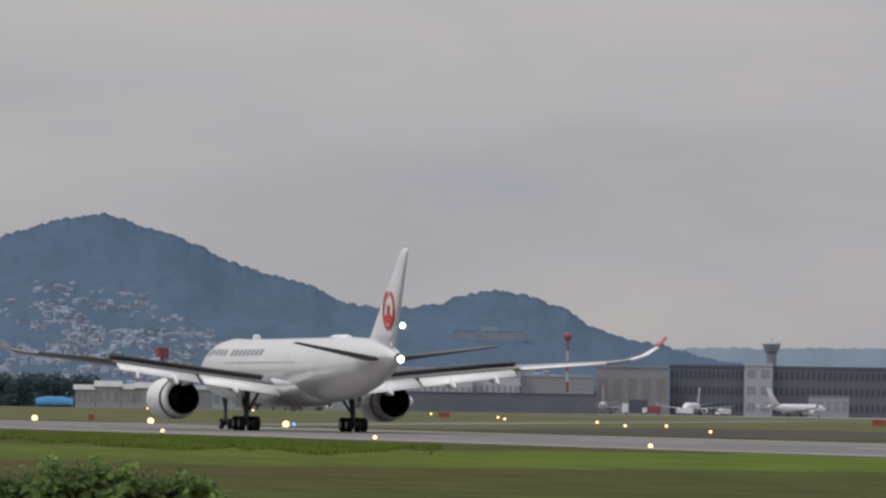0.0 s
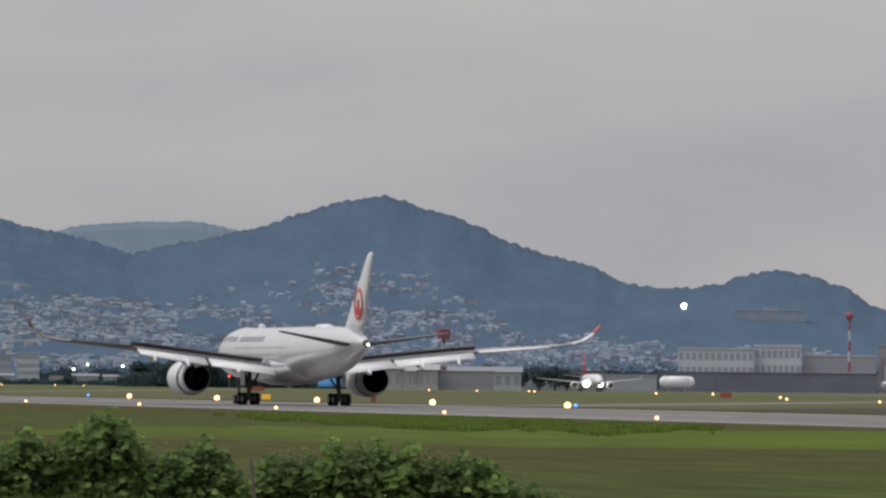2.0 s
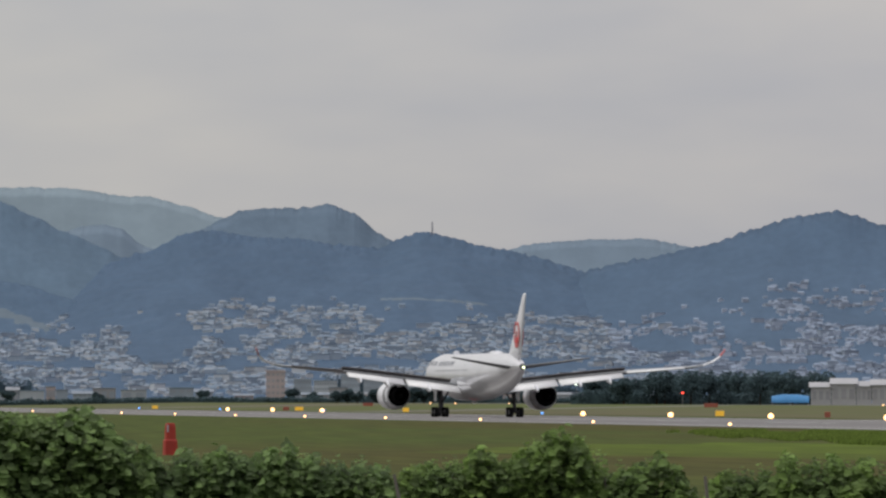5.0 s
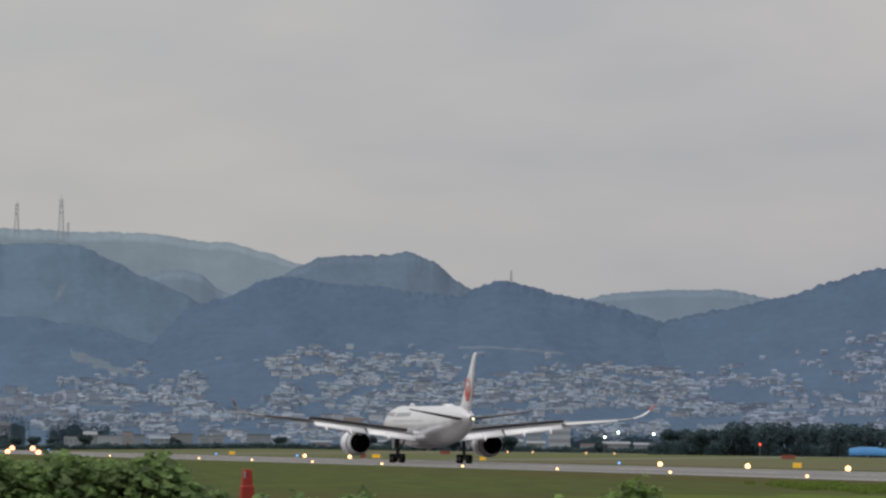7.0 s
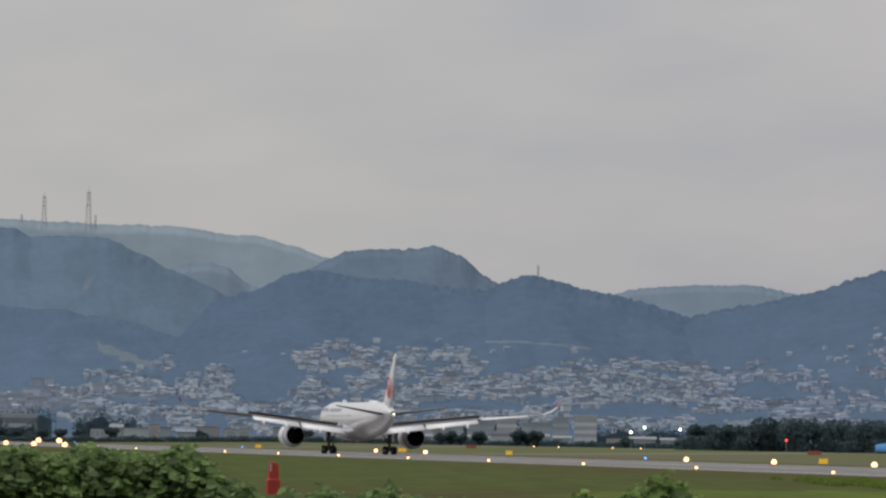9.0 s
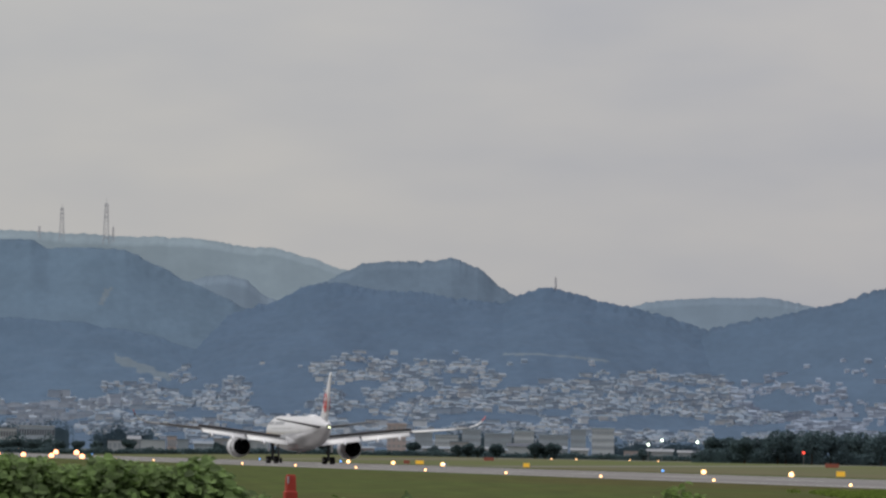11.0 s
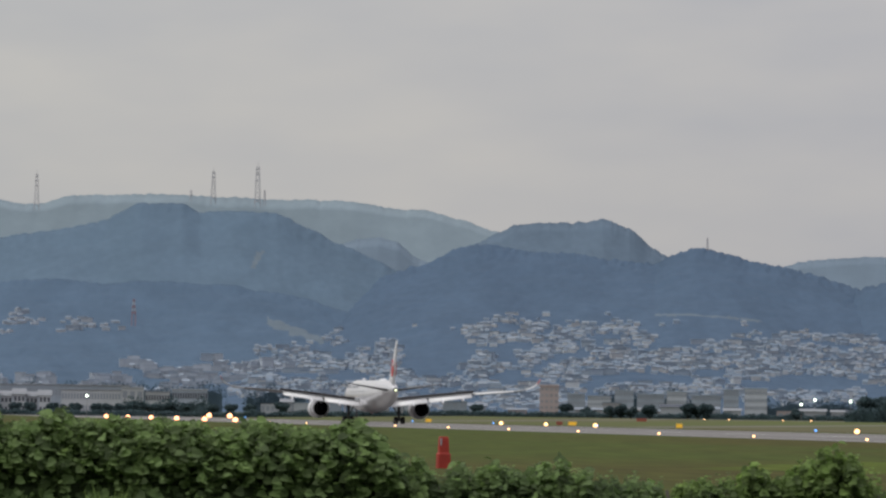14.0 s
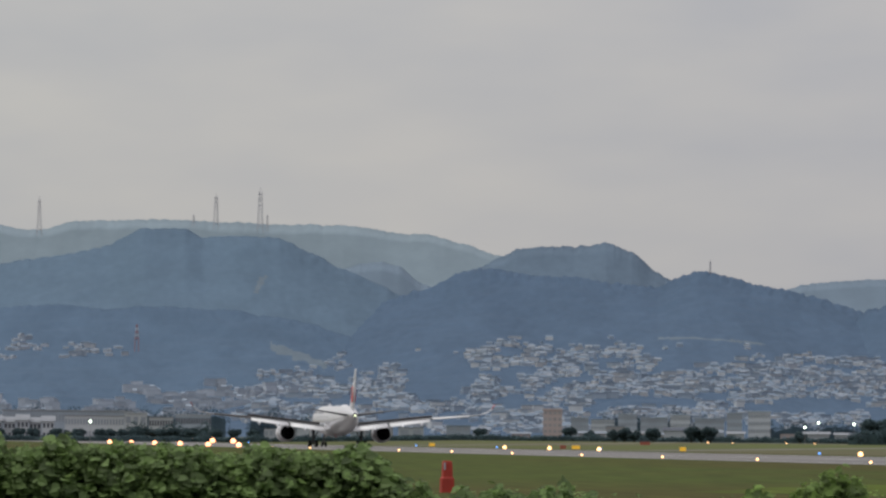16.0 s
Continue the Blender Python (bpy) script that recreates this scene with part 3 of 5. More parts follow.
        rod(bm, (gx, 33.6, 0.75), (gx * 0.97, 33.9, 4.6), 0.24, 0.32, 12)
        rod(bm, (gx, 33.6, 1.5), (gx * 0.72, 34.2, 3.9), 0.13)
        rod(bm, (gx, 33.6, 1.3), (gx, 35.6, 3.8), 0.12)
        box(bm, gx, 33.6, 0.55, 0.34, 2.3, 0.36, 0, 0.06)
        for gy in (32.55, 34.65):
            rod(bm, (gx - 0.8, gy, 0.7), (gx + 0.8, gy, 0.7), 0.12)
        gear = part("main_gear", bm, DARK, jet, "grey main landing gear with four wheels")
        for gy in (32.55, 34.65):
            for o in (-0.72, 0.72):
                wheel(gear, gx + o, gy, 0.7, 0.7, 0.56)
        bm = bmesh.new()
        box(bm, gx + s * 0.62, 34.0, 2.2, 0.06, 1.9, 2.1)
        part("gear_door", bm, WHITE, gear, "white gear door")
    bm = bmesh.new()
    rod(bm, (0, 61.6, 0.6), (0, 61.9, 3.6), 0.16, 0.2, 12)
    rod(bm, (0, 61.6, 1.3), (0, 63.2, 3.5), 0.09)
    rod(bm, (-0.5, 61.6, 0.53), (0.5, 61.6, 0.53), 0.1)
    nose = part("nose_gear", bm, DARK, jet, "grey nose landing gear with two wheels")
    for o in (-0.42, 0.42):
        wheel(nose, o, 61.6, 0.53, 0.53, 0.4)
    # fin with its red disc
    fin = [(7.9, 11.0, 1.4, 0.62), (9.1, 9.4, 0.9, 0.6), (10.9, 7.2, 0.1, 0.52), (13.3, 4.2, -0.9, 0.42), (15.7, 1.2, -1.9, 0.3), (16.45, 0.2, -2.2, 0.22), (16.7, -0.8, -2.2, 0.1)]
    bm = bmesh.new()
    loft(bm, [[(h, y, z) for h, y in [(w, y) for (w, y, _) in aerofoil_flat(a, b, t)]] for z, a, b, t in fin])
    tail = part("fin", bm, WHITE, jet, "tall white tail fin", True)
    for s in (1, -1):
        bm = bmesh.new()
        crest(bm, s, 2.9, 11.2, 1.8)
        part("tail_emblem", bm, RED, tail, "red round emblem with a pale figure in it")
    bm = bmesh.new()
    ball(bm, 0, -0.62, 6.75, 0.17)
    part("tail_light", bm, PALE_LENS, jet, "small greenish white tail light", True)
    bm = bmesh.new()
    ball(bm, 0, 0.25, 6.9, 0.42)
    part("tail_cone_end", bm, DARK, jet, "dark exhaust end of the tail cone", True)
    return jet


def turning_lamp(name, label, place, r, lens_mat, parent, hood_mat=WHITE):
    """A small lamp with an added hood; turning its one-sided lens stands in for flashing."""
    bm = bmesh.new()
    rod(bm, (0, -0.02, 0), (0, 0.12, 0), r * 0.9, r * 0.7, 14)
    hood = part(name, bm, hood_mat, parent, label)
    bm = bmesh.new()
    rod(bm, (0, -0.06, 0), (0, -0.02, 0), r * 0.86, r * 0.86, 14)
    part("lens", bm, lens_mat, hood, "glowing lens on one side")
    hood.location = place
    return hood


def aerofoil_flat(lead, trail, thick, n=8):
    """A fin section as half widths: (x, y, 0) round it."""
    c = lead - trail
    up = [(thick * 0.5 * (0.08 + 0.92 * math.sin(math.pi * (1 - (1 - i / (n - 1)) ** 1.6) ** 0.8)), trail + c * (1 - (1 - i / (n - 1)) ** 1.6), 0) for i in range(n)]
    return up + [(-x, y, 0) for x, y, _ in up[-2:0:-1]]


def crest(bm, s, cy, cz, r):
    """A disc rim, broken at the top, with a solid lower part; plain shapes a little proud of the fin."""
    x = s * 0.33
    n = 40

    def ringpart(r0, r1, a0, a1, k):
        rows = []
        for i in range(k + 1):
            a = radians(a0 + (a1 - a0) * i / k)
            rows.append([(x, cy + r0 * math.cos(a), cz + r0 * math.sin(a)), (x, cy + r1 * math.cos(a), cz + r1 * math.sin(a)), (x * 0.8, cy + r1 * math.cos(a), cz + r1 * math.sin(a)), (x * 0.8, cy + r0 * math.cos(a), cz + r0 * math.sin(a))])
        loft(bm, rows)
    ringpart(r * 0.80, r, 104, 436, n)
    ringpart(0.02, r * 0.70, 212, 328, 18)
    loft(bm, [[(x, cy - 0.32, z), (x, cy + 0.32, z), (x * 0.8, cy + 0.32, z), (x * 0.8, cy - 0.32, z)] for z in (cz - 0.3, cz + r * 0.25)])
    ringpart(0.02, 0.3, 0, 360, 14)
    return bm


JET = airliner()
FLASH = glow("red_beacon_lens", (1.0, 0.05, 0.03), 14.0)
BEACONS = [(turning_lamp("crown_beacon", "red beacon on the crown, turned to make its flash", (0, 50, 8.92), 0.5, FLASH, JET), (0, 50, 8.92)),
           (turning_lamp("belly_beacon", "red beacon under the belly, turned to make its flash", (0, 36, 2.35), 0.5, FLASH, JET), (0, 36, 2.35))]
STROBE = turning_lamp("tail_strobe", "white strobe on the tail cone, turned to make its flash", (0, -0.3, 6.75), 0.36, COOL, JET, DARK)


# ---- runway and taxiway lights ----
def edge_light(name, label, lens, r, at, group):
    ob = thing(name, label, "light", at, group)
    bm = bmesh.new()
    rod(bm, (0, 0, 0), (0, 0, 0.06), 0.14, 0.12, 10)
    rod(bm, (0, 0, 0.05), (0, 0, 0.12), 0.09, 0.09, 8)
    part("base", bm, HOUSING, ob)
    # The glowing ball is widened past a real lens to show glare.
    bm = bmesh.new()
    ball(bm, 0, 0, 0.06 + r * 0.55, r, 1.0, 2)
    part("lens", bm, lens, ob, "", True)
    return ob


def light_row(x, y0, count, r, group, amber_from, gaps=()):
    first = edge_light("runway_edge_light", "small yellow runway edge light, lit warm white", WARM, r, (x, y0, 0), group)
    end = None
    for k in range(1, count):
        y = y0 + 60 * k
        if any(lo < y < hi for lo, hi in gaps):      # unlit where the taxiways join
            continue
        if y < amber_from:
            copy_thing(first, pose(x, y, 0))
        elif end is None:
            end = edge_light("runway_edge_light", "runway edge light near the far end, lit amber", AMBER, r * 1.2 + 0.36, (x, y, 0), group)
        else:
            copy_thing(end, pose(x, y, 0))


light_row(132.7, 302, 21, 0.15, "lights along the near runway edge", 1200)
light_row(197.2, 662, 27, 0.39, "lights along the far runway edge", 1790, ((930, 1110), (1290, 1770)))


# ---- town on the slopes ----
# Most wall, roof and glass colours below include distance haze: bluer, paler, flatter.
HOUSE = mat("hazed_pale_house_walls", (0.37, 0.41, 0.465), 0.9, vary=0.12, scale=0.05)
ROOFS = mat("hazed_roof_tiles", (0.165, 0.205, 0.265), 0.9, vary=0.15, scale=0.05)
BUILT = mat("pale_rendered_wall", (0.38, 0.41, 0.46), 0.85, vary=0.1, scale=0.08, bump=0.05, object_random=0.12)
BEIGE = mat("beige_rendered_wall", (0.315, 0.315, 0.335), 0.85, vary=0.1, scale=0.08, object_random=0.12)
PINK = mat("pinkish_concrete", (0.43, 0.365, 0.365), 0.85, vary=0.1, scale=0.08)
GREY_SHED = mat("grey_sheet_cladding", (0.22, 0.235, 0.265), 0.6, vary=0.12, scale=0.2, stretch=(1, 1, 0.1))
DARKWALL = mat("dark_glazed_terminal_wall", (0.128, 0.138, 0.172), 0.35, vary=0.15, scale=0.1)
ROOF_DARK = mat("dark_roof", (0.11, 0.122, 0.15), 0.8, vary=0.12, scale=0.1)
BLUEROOF = mat("blue_sheet", (0.035, 0.19, 0.42), 0.6, vary=0.1, scale=0.3)
PANE = mat("hazed_window_glass", (0.25, 0.28, 0.33), 0.35, vary=0.1, scale=0.5)
HANGAR_DOOR = mat("brownish_hangar_door", (0.225, 0.215, 0.225), 0.7, vary=0.12, scale=0.2, stretch=(1, 1, 0.1))
DARKPANE = mat("dark_tinted_glass", (0.072, 0.080, 0.105), 0.25, vary=0.15, scale=0.3)
WHITEWALL = mat("white_rendered_wall", (0.44, 0.465, 0.50), 0.85, vary=0.1, scale=0.1, object_random=0.1)
# Mast grey and mast red are dulled and paled for haze too.
MAST = mat("galvanised_lattice", (0.37, 0.37, 0.40), 0.6, metal=0.0, vary=0.1, scale=0.3)
MASTRED = mat("red_mast_paint", (0.25, 0.070, 0.090), 0.6, vary=0.1, scale=0.3)
PALE_RED = mat("pale_red_steel", (0.30, 0.165, 0.185), 0.7, vary=0.1, scale=0.3)
# Concrete greyed and blued for haze, like the house colours that follow.
HAZY = mat("hazed_grey_concrete", (0.310, 0.358, 0.428), 0.9, vary=0.12, scale=0.2, object_random=0.14)
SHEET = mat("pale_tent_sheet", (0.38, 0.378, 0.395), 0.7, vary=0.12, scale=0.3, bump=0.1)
DULL = mat("hazed_house_walls", (0.350, 0.395, 0.480), 0.9, vary=0.12, scale=0.05, island=0.22)
DULL_ROOF = mat("hazed_dull_roof_tiles", (0.240, 0.285, 0.365), 0.9, vary=0.12, scale=0.05, island=0.2)
APART = mat("hazed_apartment_walls", (0.40, 0.435, 0.49), 0.9, vary=0.1, scale=0.05, island=0.2)
RISE = 1.4
# The house and tile shades have the same blue haze mixed in.
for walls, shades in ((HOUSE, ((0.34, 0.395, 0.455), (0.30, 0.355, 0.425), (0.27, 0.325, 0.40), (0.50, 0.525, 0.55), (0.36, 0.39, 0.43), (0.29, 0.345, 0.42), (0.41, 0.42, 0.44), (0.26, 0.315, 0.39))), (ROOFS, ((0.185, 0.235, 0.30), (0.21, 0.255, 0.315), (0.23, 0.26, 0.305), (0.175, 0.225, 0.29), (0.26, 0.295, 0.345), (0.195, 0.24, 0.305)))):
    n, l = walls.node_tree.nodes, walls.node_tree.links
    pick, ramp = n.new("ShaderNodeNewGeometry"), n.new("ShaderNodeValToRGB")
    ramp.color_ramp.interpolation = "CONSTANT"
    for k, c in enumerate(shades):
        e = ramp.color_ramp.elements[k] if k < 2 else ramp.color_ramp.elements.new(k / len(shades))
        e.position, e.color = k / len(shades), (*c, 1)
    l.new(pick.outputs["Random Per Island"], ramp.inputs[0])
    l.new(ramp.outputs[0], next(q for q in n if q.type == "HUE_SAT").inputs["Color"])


def level(x):
    """Height of the ground: the far side of the runway lies a little higher."""
    return RISE * min(1.0, max(0.0, (x - 208) / 72))


def house(verts, faces, roofs, at, w, l, h, turn, gable):
    c, s = math.cos(turn), math.sin(turn)
    n = len(verts)

    def pt(x, y, z):
        return (at[0] + c * x - s * y, at[1] + s * x + c * y, at[2] + z)
    for z in (-2.5, h):
        verts += [pt(-w / 2, -l / 2, z), pt(w / 2, -l / 2, z), pt(w / 2, l / 2, z), pt(-w / 2, l / 2, z)]
    faces += [(n, n + 1, n + 5, n + 4), (n + 1, n + 2, n + 6, n + 5), (n + 2, n + 3, n + 7, n + 6), (n + 3, n, n + 4, n + 7)]
    rv, rf = roofs
    k = len(rv)
    if gable:
        e = 0.08
        rv += [pt(-w / 2 - e, -l / 2 - e, h), pt(w / 2 + e, -l / 2 - e, h), pt(w / 2 + e, l / 2 + e, h), pt(-w / 2 - e, l / 2 + e, h), pt(-w / 2 - e, 0, h + 0.26 * l), pt(w / 2 + e, 0, h + 0.26 * l)]
        rf += [(k, k + 1, k + 5, k + 4), (k + 2, k + 3, k + 4, k + 5), (k + 1, k + 2, k + 5), (k + 3, k, k + 4)]
    else:
        rv += [pt(-w / 2 - .2, -l / 2 - .2, h), pt(w / 2 + .2, -l / 2 - .2, h), pt(w / 2 + .2, l / 2 + .2, h), pt(-w / 2 - .2, l / 2 + .2, h)]
        rv += [(x, y, z + 0.4) for x, y, z in rv[k:k + 4]]
        rf += [(k + 4, k + 5, k + 6, k + 7), (k, k + 1, k + 5, k + 4), (k + 1, k + 2, k + 6, k + 5), (k + 2, k + 3, k + 7, k + 6), (k + 3, k, k + 4, k + 7)]


# woods left standing within the town: bearing, elevation, half width, half height
WOODS = [(144, 10.2, 6.5, 3.4), (180, 6.0, 8, 1.1), (207, 5.6, 9, 1.5), (190, 14.6, 9, 0.9), (131.5, 13.5, 4, 2.4), (157, 5.4, 5, 0.8), (228, 9.5, 6, 1.6), (262, 13.5, 6, 1.4), (246, 10.8, 7, 1.2)]


def wooded(b, e):
    ragged = 0.45 * noise.noise(Vector((b * 0.7, e * 1.6, 4.4)))
    return any(((b - wb) / rb) ** 2 + ((e - we) / re) ** 2 < 1 + ragged for wb, we, rb, re in WOODS)


def town(name, label, knots, d0, d1, rough, seed, b0, b1, span, density, tall, rnd_seed, big=0.10, paint=None, tiles=None, thin=0.30):
    """Houses in rows along the contours, in clumps; span(b) gives the lowest and highest elevation."""
    rnd = random.Random(rnd_seed)
    verts, faces, roofs = [], [], ([], [])
    tries = made = counted = 0
    while made < density and tries < density * 14:
        tries += 1
        b = rnd.uniform(b0, b1)
        d = rnd.uniform(d0 + 20, d1 - 30)
        d = 19 * round(d / 19) + 5 * noise.noise(Vector((b * 0.25, d * 0.01, 9))) + rnd.uniform(-2, 2)
        z = hill_height(knots, d0, d1, b, d, rough, seed)
        e = (z - EYE_Z) / d * 1000
        lo, hi = span(b)
        hi += 1.6 * noise.noise(Vector((b * 0.35, rnd_seed, 1.7)))
        if not lo < e < hi:
            continue
        p = spot(b, d, z)
        clump = noise.fractal(Vector((b * 0.16 + rnd_seed, e * 0.55, 0.5)), 0.75, 2.1, 4)
        if wooded(b, e) or clump < rnd.uniform(-0.12, thin):
            continue
        if rnd.random() < ((e - lo) / (hi - lo)) ** 5:
            continue
        made += 1
        flatroof = rnd.random() < big
        k = rnd.uniform(0.75, 1.1)
        w, l, h = k * rnd.uniform(2.6, 5.4), k * rnd.uniform(2.4, 3.8), k * rnd.uniform(1.3, 2.2)
        if flatroof:
            w, h = rnd.uniform(4.5, 9.5), rnd.uniform(1.8, tall)
        street = 1.1 * noise.noise(Vector((b * 0.1, d * 0.004, 6))) + rnd.uniform(-0.12, 0.12)
        if flatroof and counted < 45:
            counted += 1
            own = thing("town_building", "pale flat-roofed building among the houses on the slope", "building", p, "larger buildings in the hillside town")
            wv, wf, rr = [], [], ([], [])
            house(wv, wf, rr, Vector((0, 0, 0)), w, l, h, street, False)
            part("wall", mesh("wall", wv, wf, HAZY if rnd.random() < 0.6 else BUILT), HAZY, own)
            part("roof", mesh("roof", *rr, HAZY), HAZY, own)
            continue
        house(verts, faces, roofs, p, w, l, h, street + (math.pi / 2 if rnd.random() < 0.22 and not flatroof else 0), not flatroof)
    walls = new(name, mesh(name, verts, faces, paint or HOUSE))
    tagged(walls, label, "town", kind="stuff")
    tagged(part("roofs", mesh("roofs", *roofs, tiles or ROOFS), tiles or ROOFS, walls, "grey tiled roofs"), kind="stuff")


def leaves(rnd, centre, r, count, size, verts, faces):
    """Tilted leaf clumps strewn over an uneven ball."""
    for _ in range(count):
        v = Vector((rnd.gauss(0, 1), rnd.gauss(0, 1), rnd.gauss(0.15, 1))).normalized()
        p = Vector(centre) + Vector((v.x * r[0], v.y * r[1], v.z * r[2])) * rnd.uniform(0.72, 1.06)
        a = Vector((rnd.uniform(-1, 1), rnd.uniform(-1, 1), rnd.uniform(-0.6, 0.6))).normalized() * size * rnd.uniform(0.6, 1.3)
        c = a.cross(v + Vector((0.2, 0.1, 0.3))).normalized() * size * rnd.uniform(0.4, 0.9)
        n = len(verts)
        verts += [p - a, p + c * 0.8, p + a, p - c]
        faces.append((n, n + 1, n + 2, n + 3))


TOP_D = [(108, 6), (113, 8.5), (118, 9.6), (123, 10.8), (127, 14.4), (131, 13.6), (136, 14), (142, 15.2), (150, 16.2), (160, 17.8), (170, 17.4), (196, 16.2), (210, 15.2), (225, 14.4), (245, 12)]
TOP_P = [(205, 12), (222, 14), (240, 18.5), (246, 21.5), (262, 20.5), (272, 14.5), (284, 10), (300, 8), (320, 7), (345, 6)]
D_HILL, P_HILL, F_HILL, B_HILL = (K_D, 3000, 4480, 2.6, 6.0), (K_P, 3150, 4400, 2.6, 8.0), (K_F, 3450, 4250, 1.0, 9.0), (K_B, 3650, 4550, 1.5, 5.0)
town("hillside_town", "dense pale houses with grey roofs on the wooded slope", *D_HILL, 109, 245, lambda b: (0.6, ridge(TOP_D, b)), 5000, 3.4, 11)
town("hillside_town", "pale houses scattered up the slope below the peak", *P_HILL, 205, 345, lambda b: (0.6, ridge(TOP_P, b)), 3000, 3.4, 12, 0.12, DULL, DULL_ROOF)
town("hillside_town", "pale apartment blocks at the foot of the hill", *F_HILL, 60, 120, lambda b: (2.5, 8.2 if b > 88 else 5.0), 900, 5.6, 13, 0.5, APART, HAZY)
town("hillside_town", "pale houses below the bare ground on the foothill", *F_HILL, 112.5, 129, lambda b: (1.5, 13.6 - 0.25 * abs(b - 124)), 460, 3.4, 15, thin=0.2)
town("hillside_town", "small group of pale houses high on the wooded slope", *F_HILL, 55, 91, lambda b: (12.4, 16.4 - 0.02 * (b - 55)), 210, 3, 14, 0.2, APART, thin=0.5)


# ---- trees and belts ----
def tree(name, label, h, w, seed, group):
    rnd = random.Random(seed)
    ob = thing(name, label, "tree", (0, 0, -50), group)
    bm = bmesh.new()
    rod(bm, (0, 0, -0.3), (0.1, 0, h * 0.45), 0.28, 0.16)
    lumps = []
    for k in range(9):
        a = k * 2.4 + rnd.uniform(-0.4, 0.4)
        q = (w * 0.30 * math.cos(a) * (0.3 + k % 3 / 2), w * 0.30 * math.sin(a) * (0.3 + k % 3 / 2), h * rnd.uniform(0.42, 0.80))
        rod(bm, (0.05, 0, h * rnd.uniform(0.25, 0.42)), q, 0.1, 0.04, 5)
        lumps.append(q)
    part("trunk", bm, BARK, ob)
    verts, faces = [], []
    for q in lumps + [(0, 0, h * 0.55), (0, 0, h * 0.3)]:
        r = w * rnd.uniform(0.20, 0.30)
        leaves(rnd, q, (r, r, r * 0.8), 130, 0.42, verts, faces)
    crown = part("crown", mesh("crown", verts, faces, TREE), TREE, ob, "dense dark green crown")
    tagged(crown, kind="stuff")
    return ob


def plant_trees(label, group, h, places, seed):
    rnd = random.Random(seed)
    kinds = [tree("tree", label, h * k, h * k * 0.95, seed + i, group) for i, k in enumerate((1.0, 0.86, 1.12))]
    used = [False] * 3
    for i, (b, d, *rest) in enumerate(places):
        p = spot(b, d)
        k = rest[0] if rest else rnd.randrange(3)
        m = pose(p.x, p.y, level(p.x), 0, 0, rnd.uniform(0, 360))
        if used[k]:
            copy_thing(kinds[k], m)
        else:
            kinds[k].matrix_basis, used[k] = m, True
    for k in range(3):
        if not used[k]:
            kinds[k].matrix_basis = pose(*spot(places[0][0] + 3 + k, places[0][1] + 20), 0, 0, 0)


rt = random.Random(3)
plant_trees("dark green broadleaf tree in a grove beside the airfield", "grove beside the airfield", 8.0, [(b + rt.uniform(-0.6, 0.6), 1480 + rt.uniform(-25, 45), 2 if 226 < b < 257 else 1) for b in (217, 219.5, 222, 225, 228, 231, 234, 236.5, 239.5, 242, 245, 248, 251, 253.5, 256, 259, 240.5, 247, 233, 229.5)], 21)
plant_trees("dark green tree behind the sheds", "trees behind the sheds", 7.2, [(b + rt.uniform(-0.5, 0.5), 1600 + rt.uniform(-20, 20)) for b in (262.5, 264.5, 268, 271.5, 275, 278, 281, 284.5, 287, 289)], 31)
plant_trees("low rounded dark green tree by the airfield fence", "rounded trees by the fence", 4.6, [(173.6, 1750), (175.3, 1752), (177.0, 1750), (186.6, 1750), (188.3, 1752), (189.9, 1750), (180.2, 1756), (93.5, 2050), (95.2, 2055), (96.6, 2050), (98.5, 2052), (100.3, 2056), (102.0, 2050), (86.6, 2050), (88.3, 2056), (103.9, 2060), (63, 2040), (66, 2050), (69.5, 2045), (72.5, 2050), (75.5, 2044), (78.8, 2050), (81.2, 2046), (83.2, 2052), (90.4, 2050), (106, 2052), (109, 2050), (112.5, 2054), (118, 2050), (133, 2050), (150.6, 2050), (205, 1760), (169.5, 1990), (165.8, 1990)], 41)


def belt(name, label, b0, b1, d, tall, step, seed, deep=14.0, size=0.45, foliage=TREE):
    """A far hedge or wood: an uneven bank of leaf clumps over a dark core."""
    rnd = random.Random(seed)
    verts, faces = [], []
    cv, cf = [], []
    b = b0
    i = 0
    while b < b1:
        hgt = tall * (0.72 + 0.45 * noise.noise(Vector((b * 0.35, seed, 0))) + rnd.uniform(-0.08, 0.08))
        p = spot(b, d + rnd.uniform(0, deep))
        z = level(p.x)
        leaves(rnd, (p.x, p.y, z + hgt * 0.55), (step * d / 900, 2.2, hgt * 0.5), 70, size, verts, faces)
        q = spot(b, d + 4)
        cv += [(q.x, q.y, z - 0.5), (q.x, q.y, z + hgt * 0.72), (q.x, q.y + 6, z + hgt * 0.6), (q.x, q.y + 6, z - 0.5)]
        if i:
            k = 4 * i
            cf += [(k - 4, k, k + 1, k - 3), (k - 3, k + 1, k + 2, k - 2), (k - 2, k + 2, k + 3, k - 1)]
        i += 1
        b += step
    ob = new(name, mesh(name, verts, faces, foliage))
    tagged(ob, label, "hedge", kind="stuff")
    part("undergrowth", mesh("undergrowth", cv, cf, foliage), foliage, ob, "dark undergrowth")


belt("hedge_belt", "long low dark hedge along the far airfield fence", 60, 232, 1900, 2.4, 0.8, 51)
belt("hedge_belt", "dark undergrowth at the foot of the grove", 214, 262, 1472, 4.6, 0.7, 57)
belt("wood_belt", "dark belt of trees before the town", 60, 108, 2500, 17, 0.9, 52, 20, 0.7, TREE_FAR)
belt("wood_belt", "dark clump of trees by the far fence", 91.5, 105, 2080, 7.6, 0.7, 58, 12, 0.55)
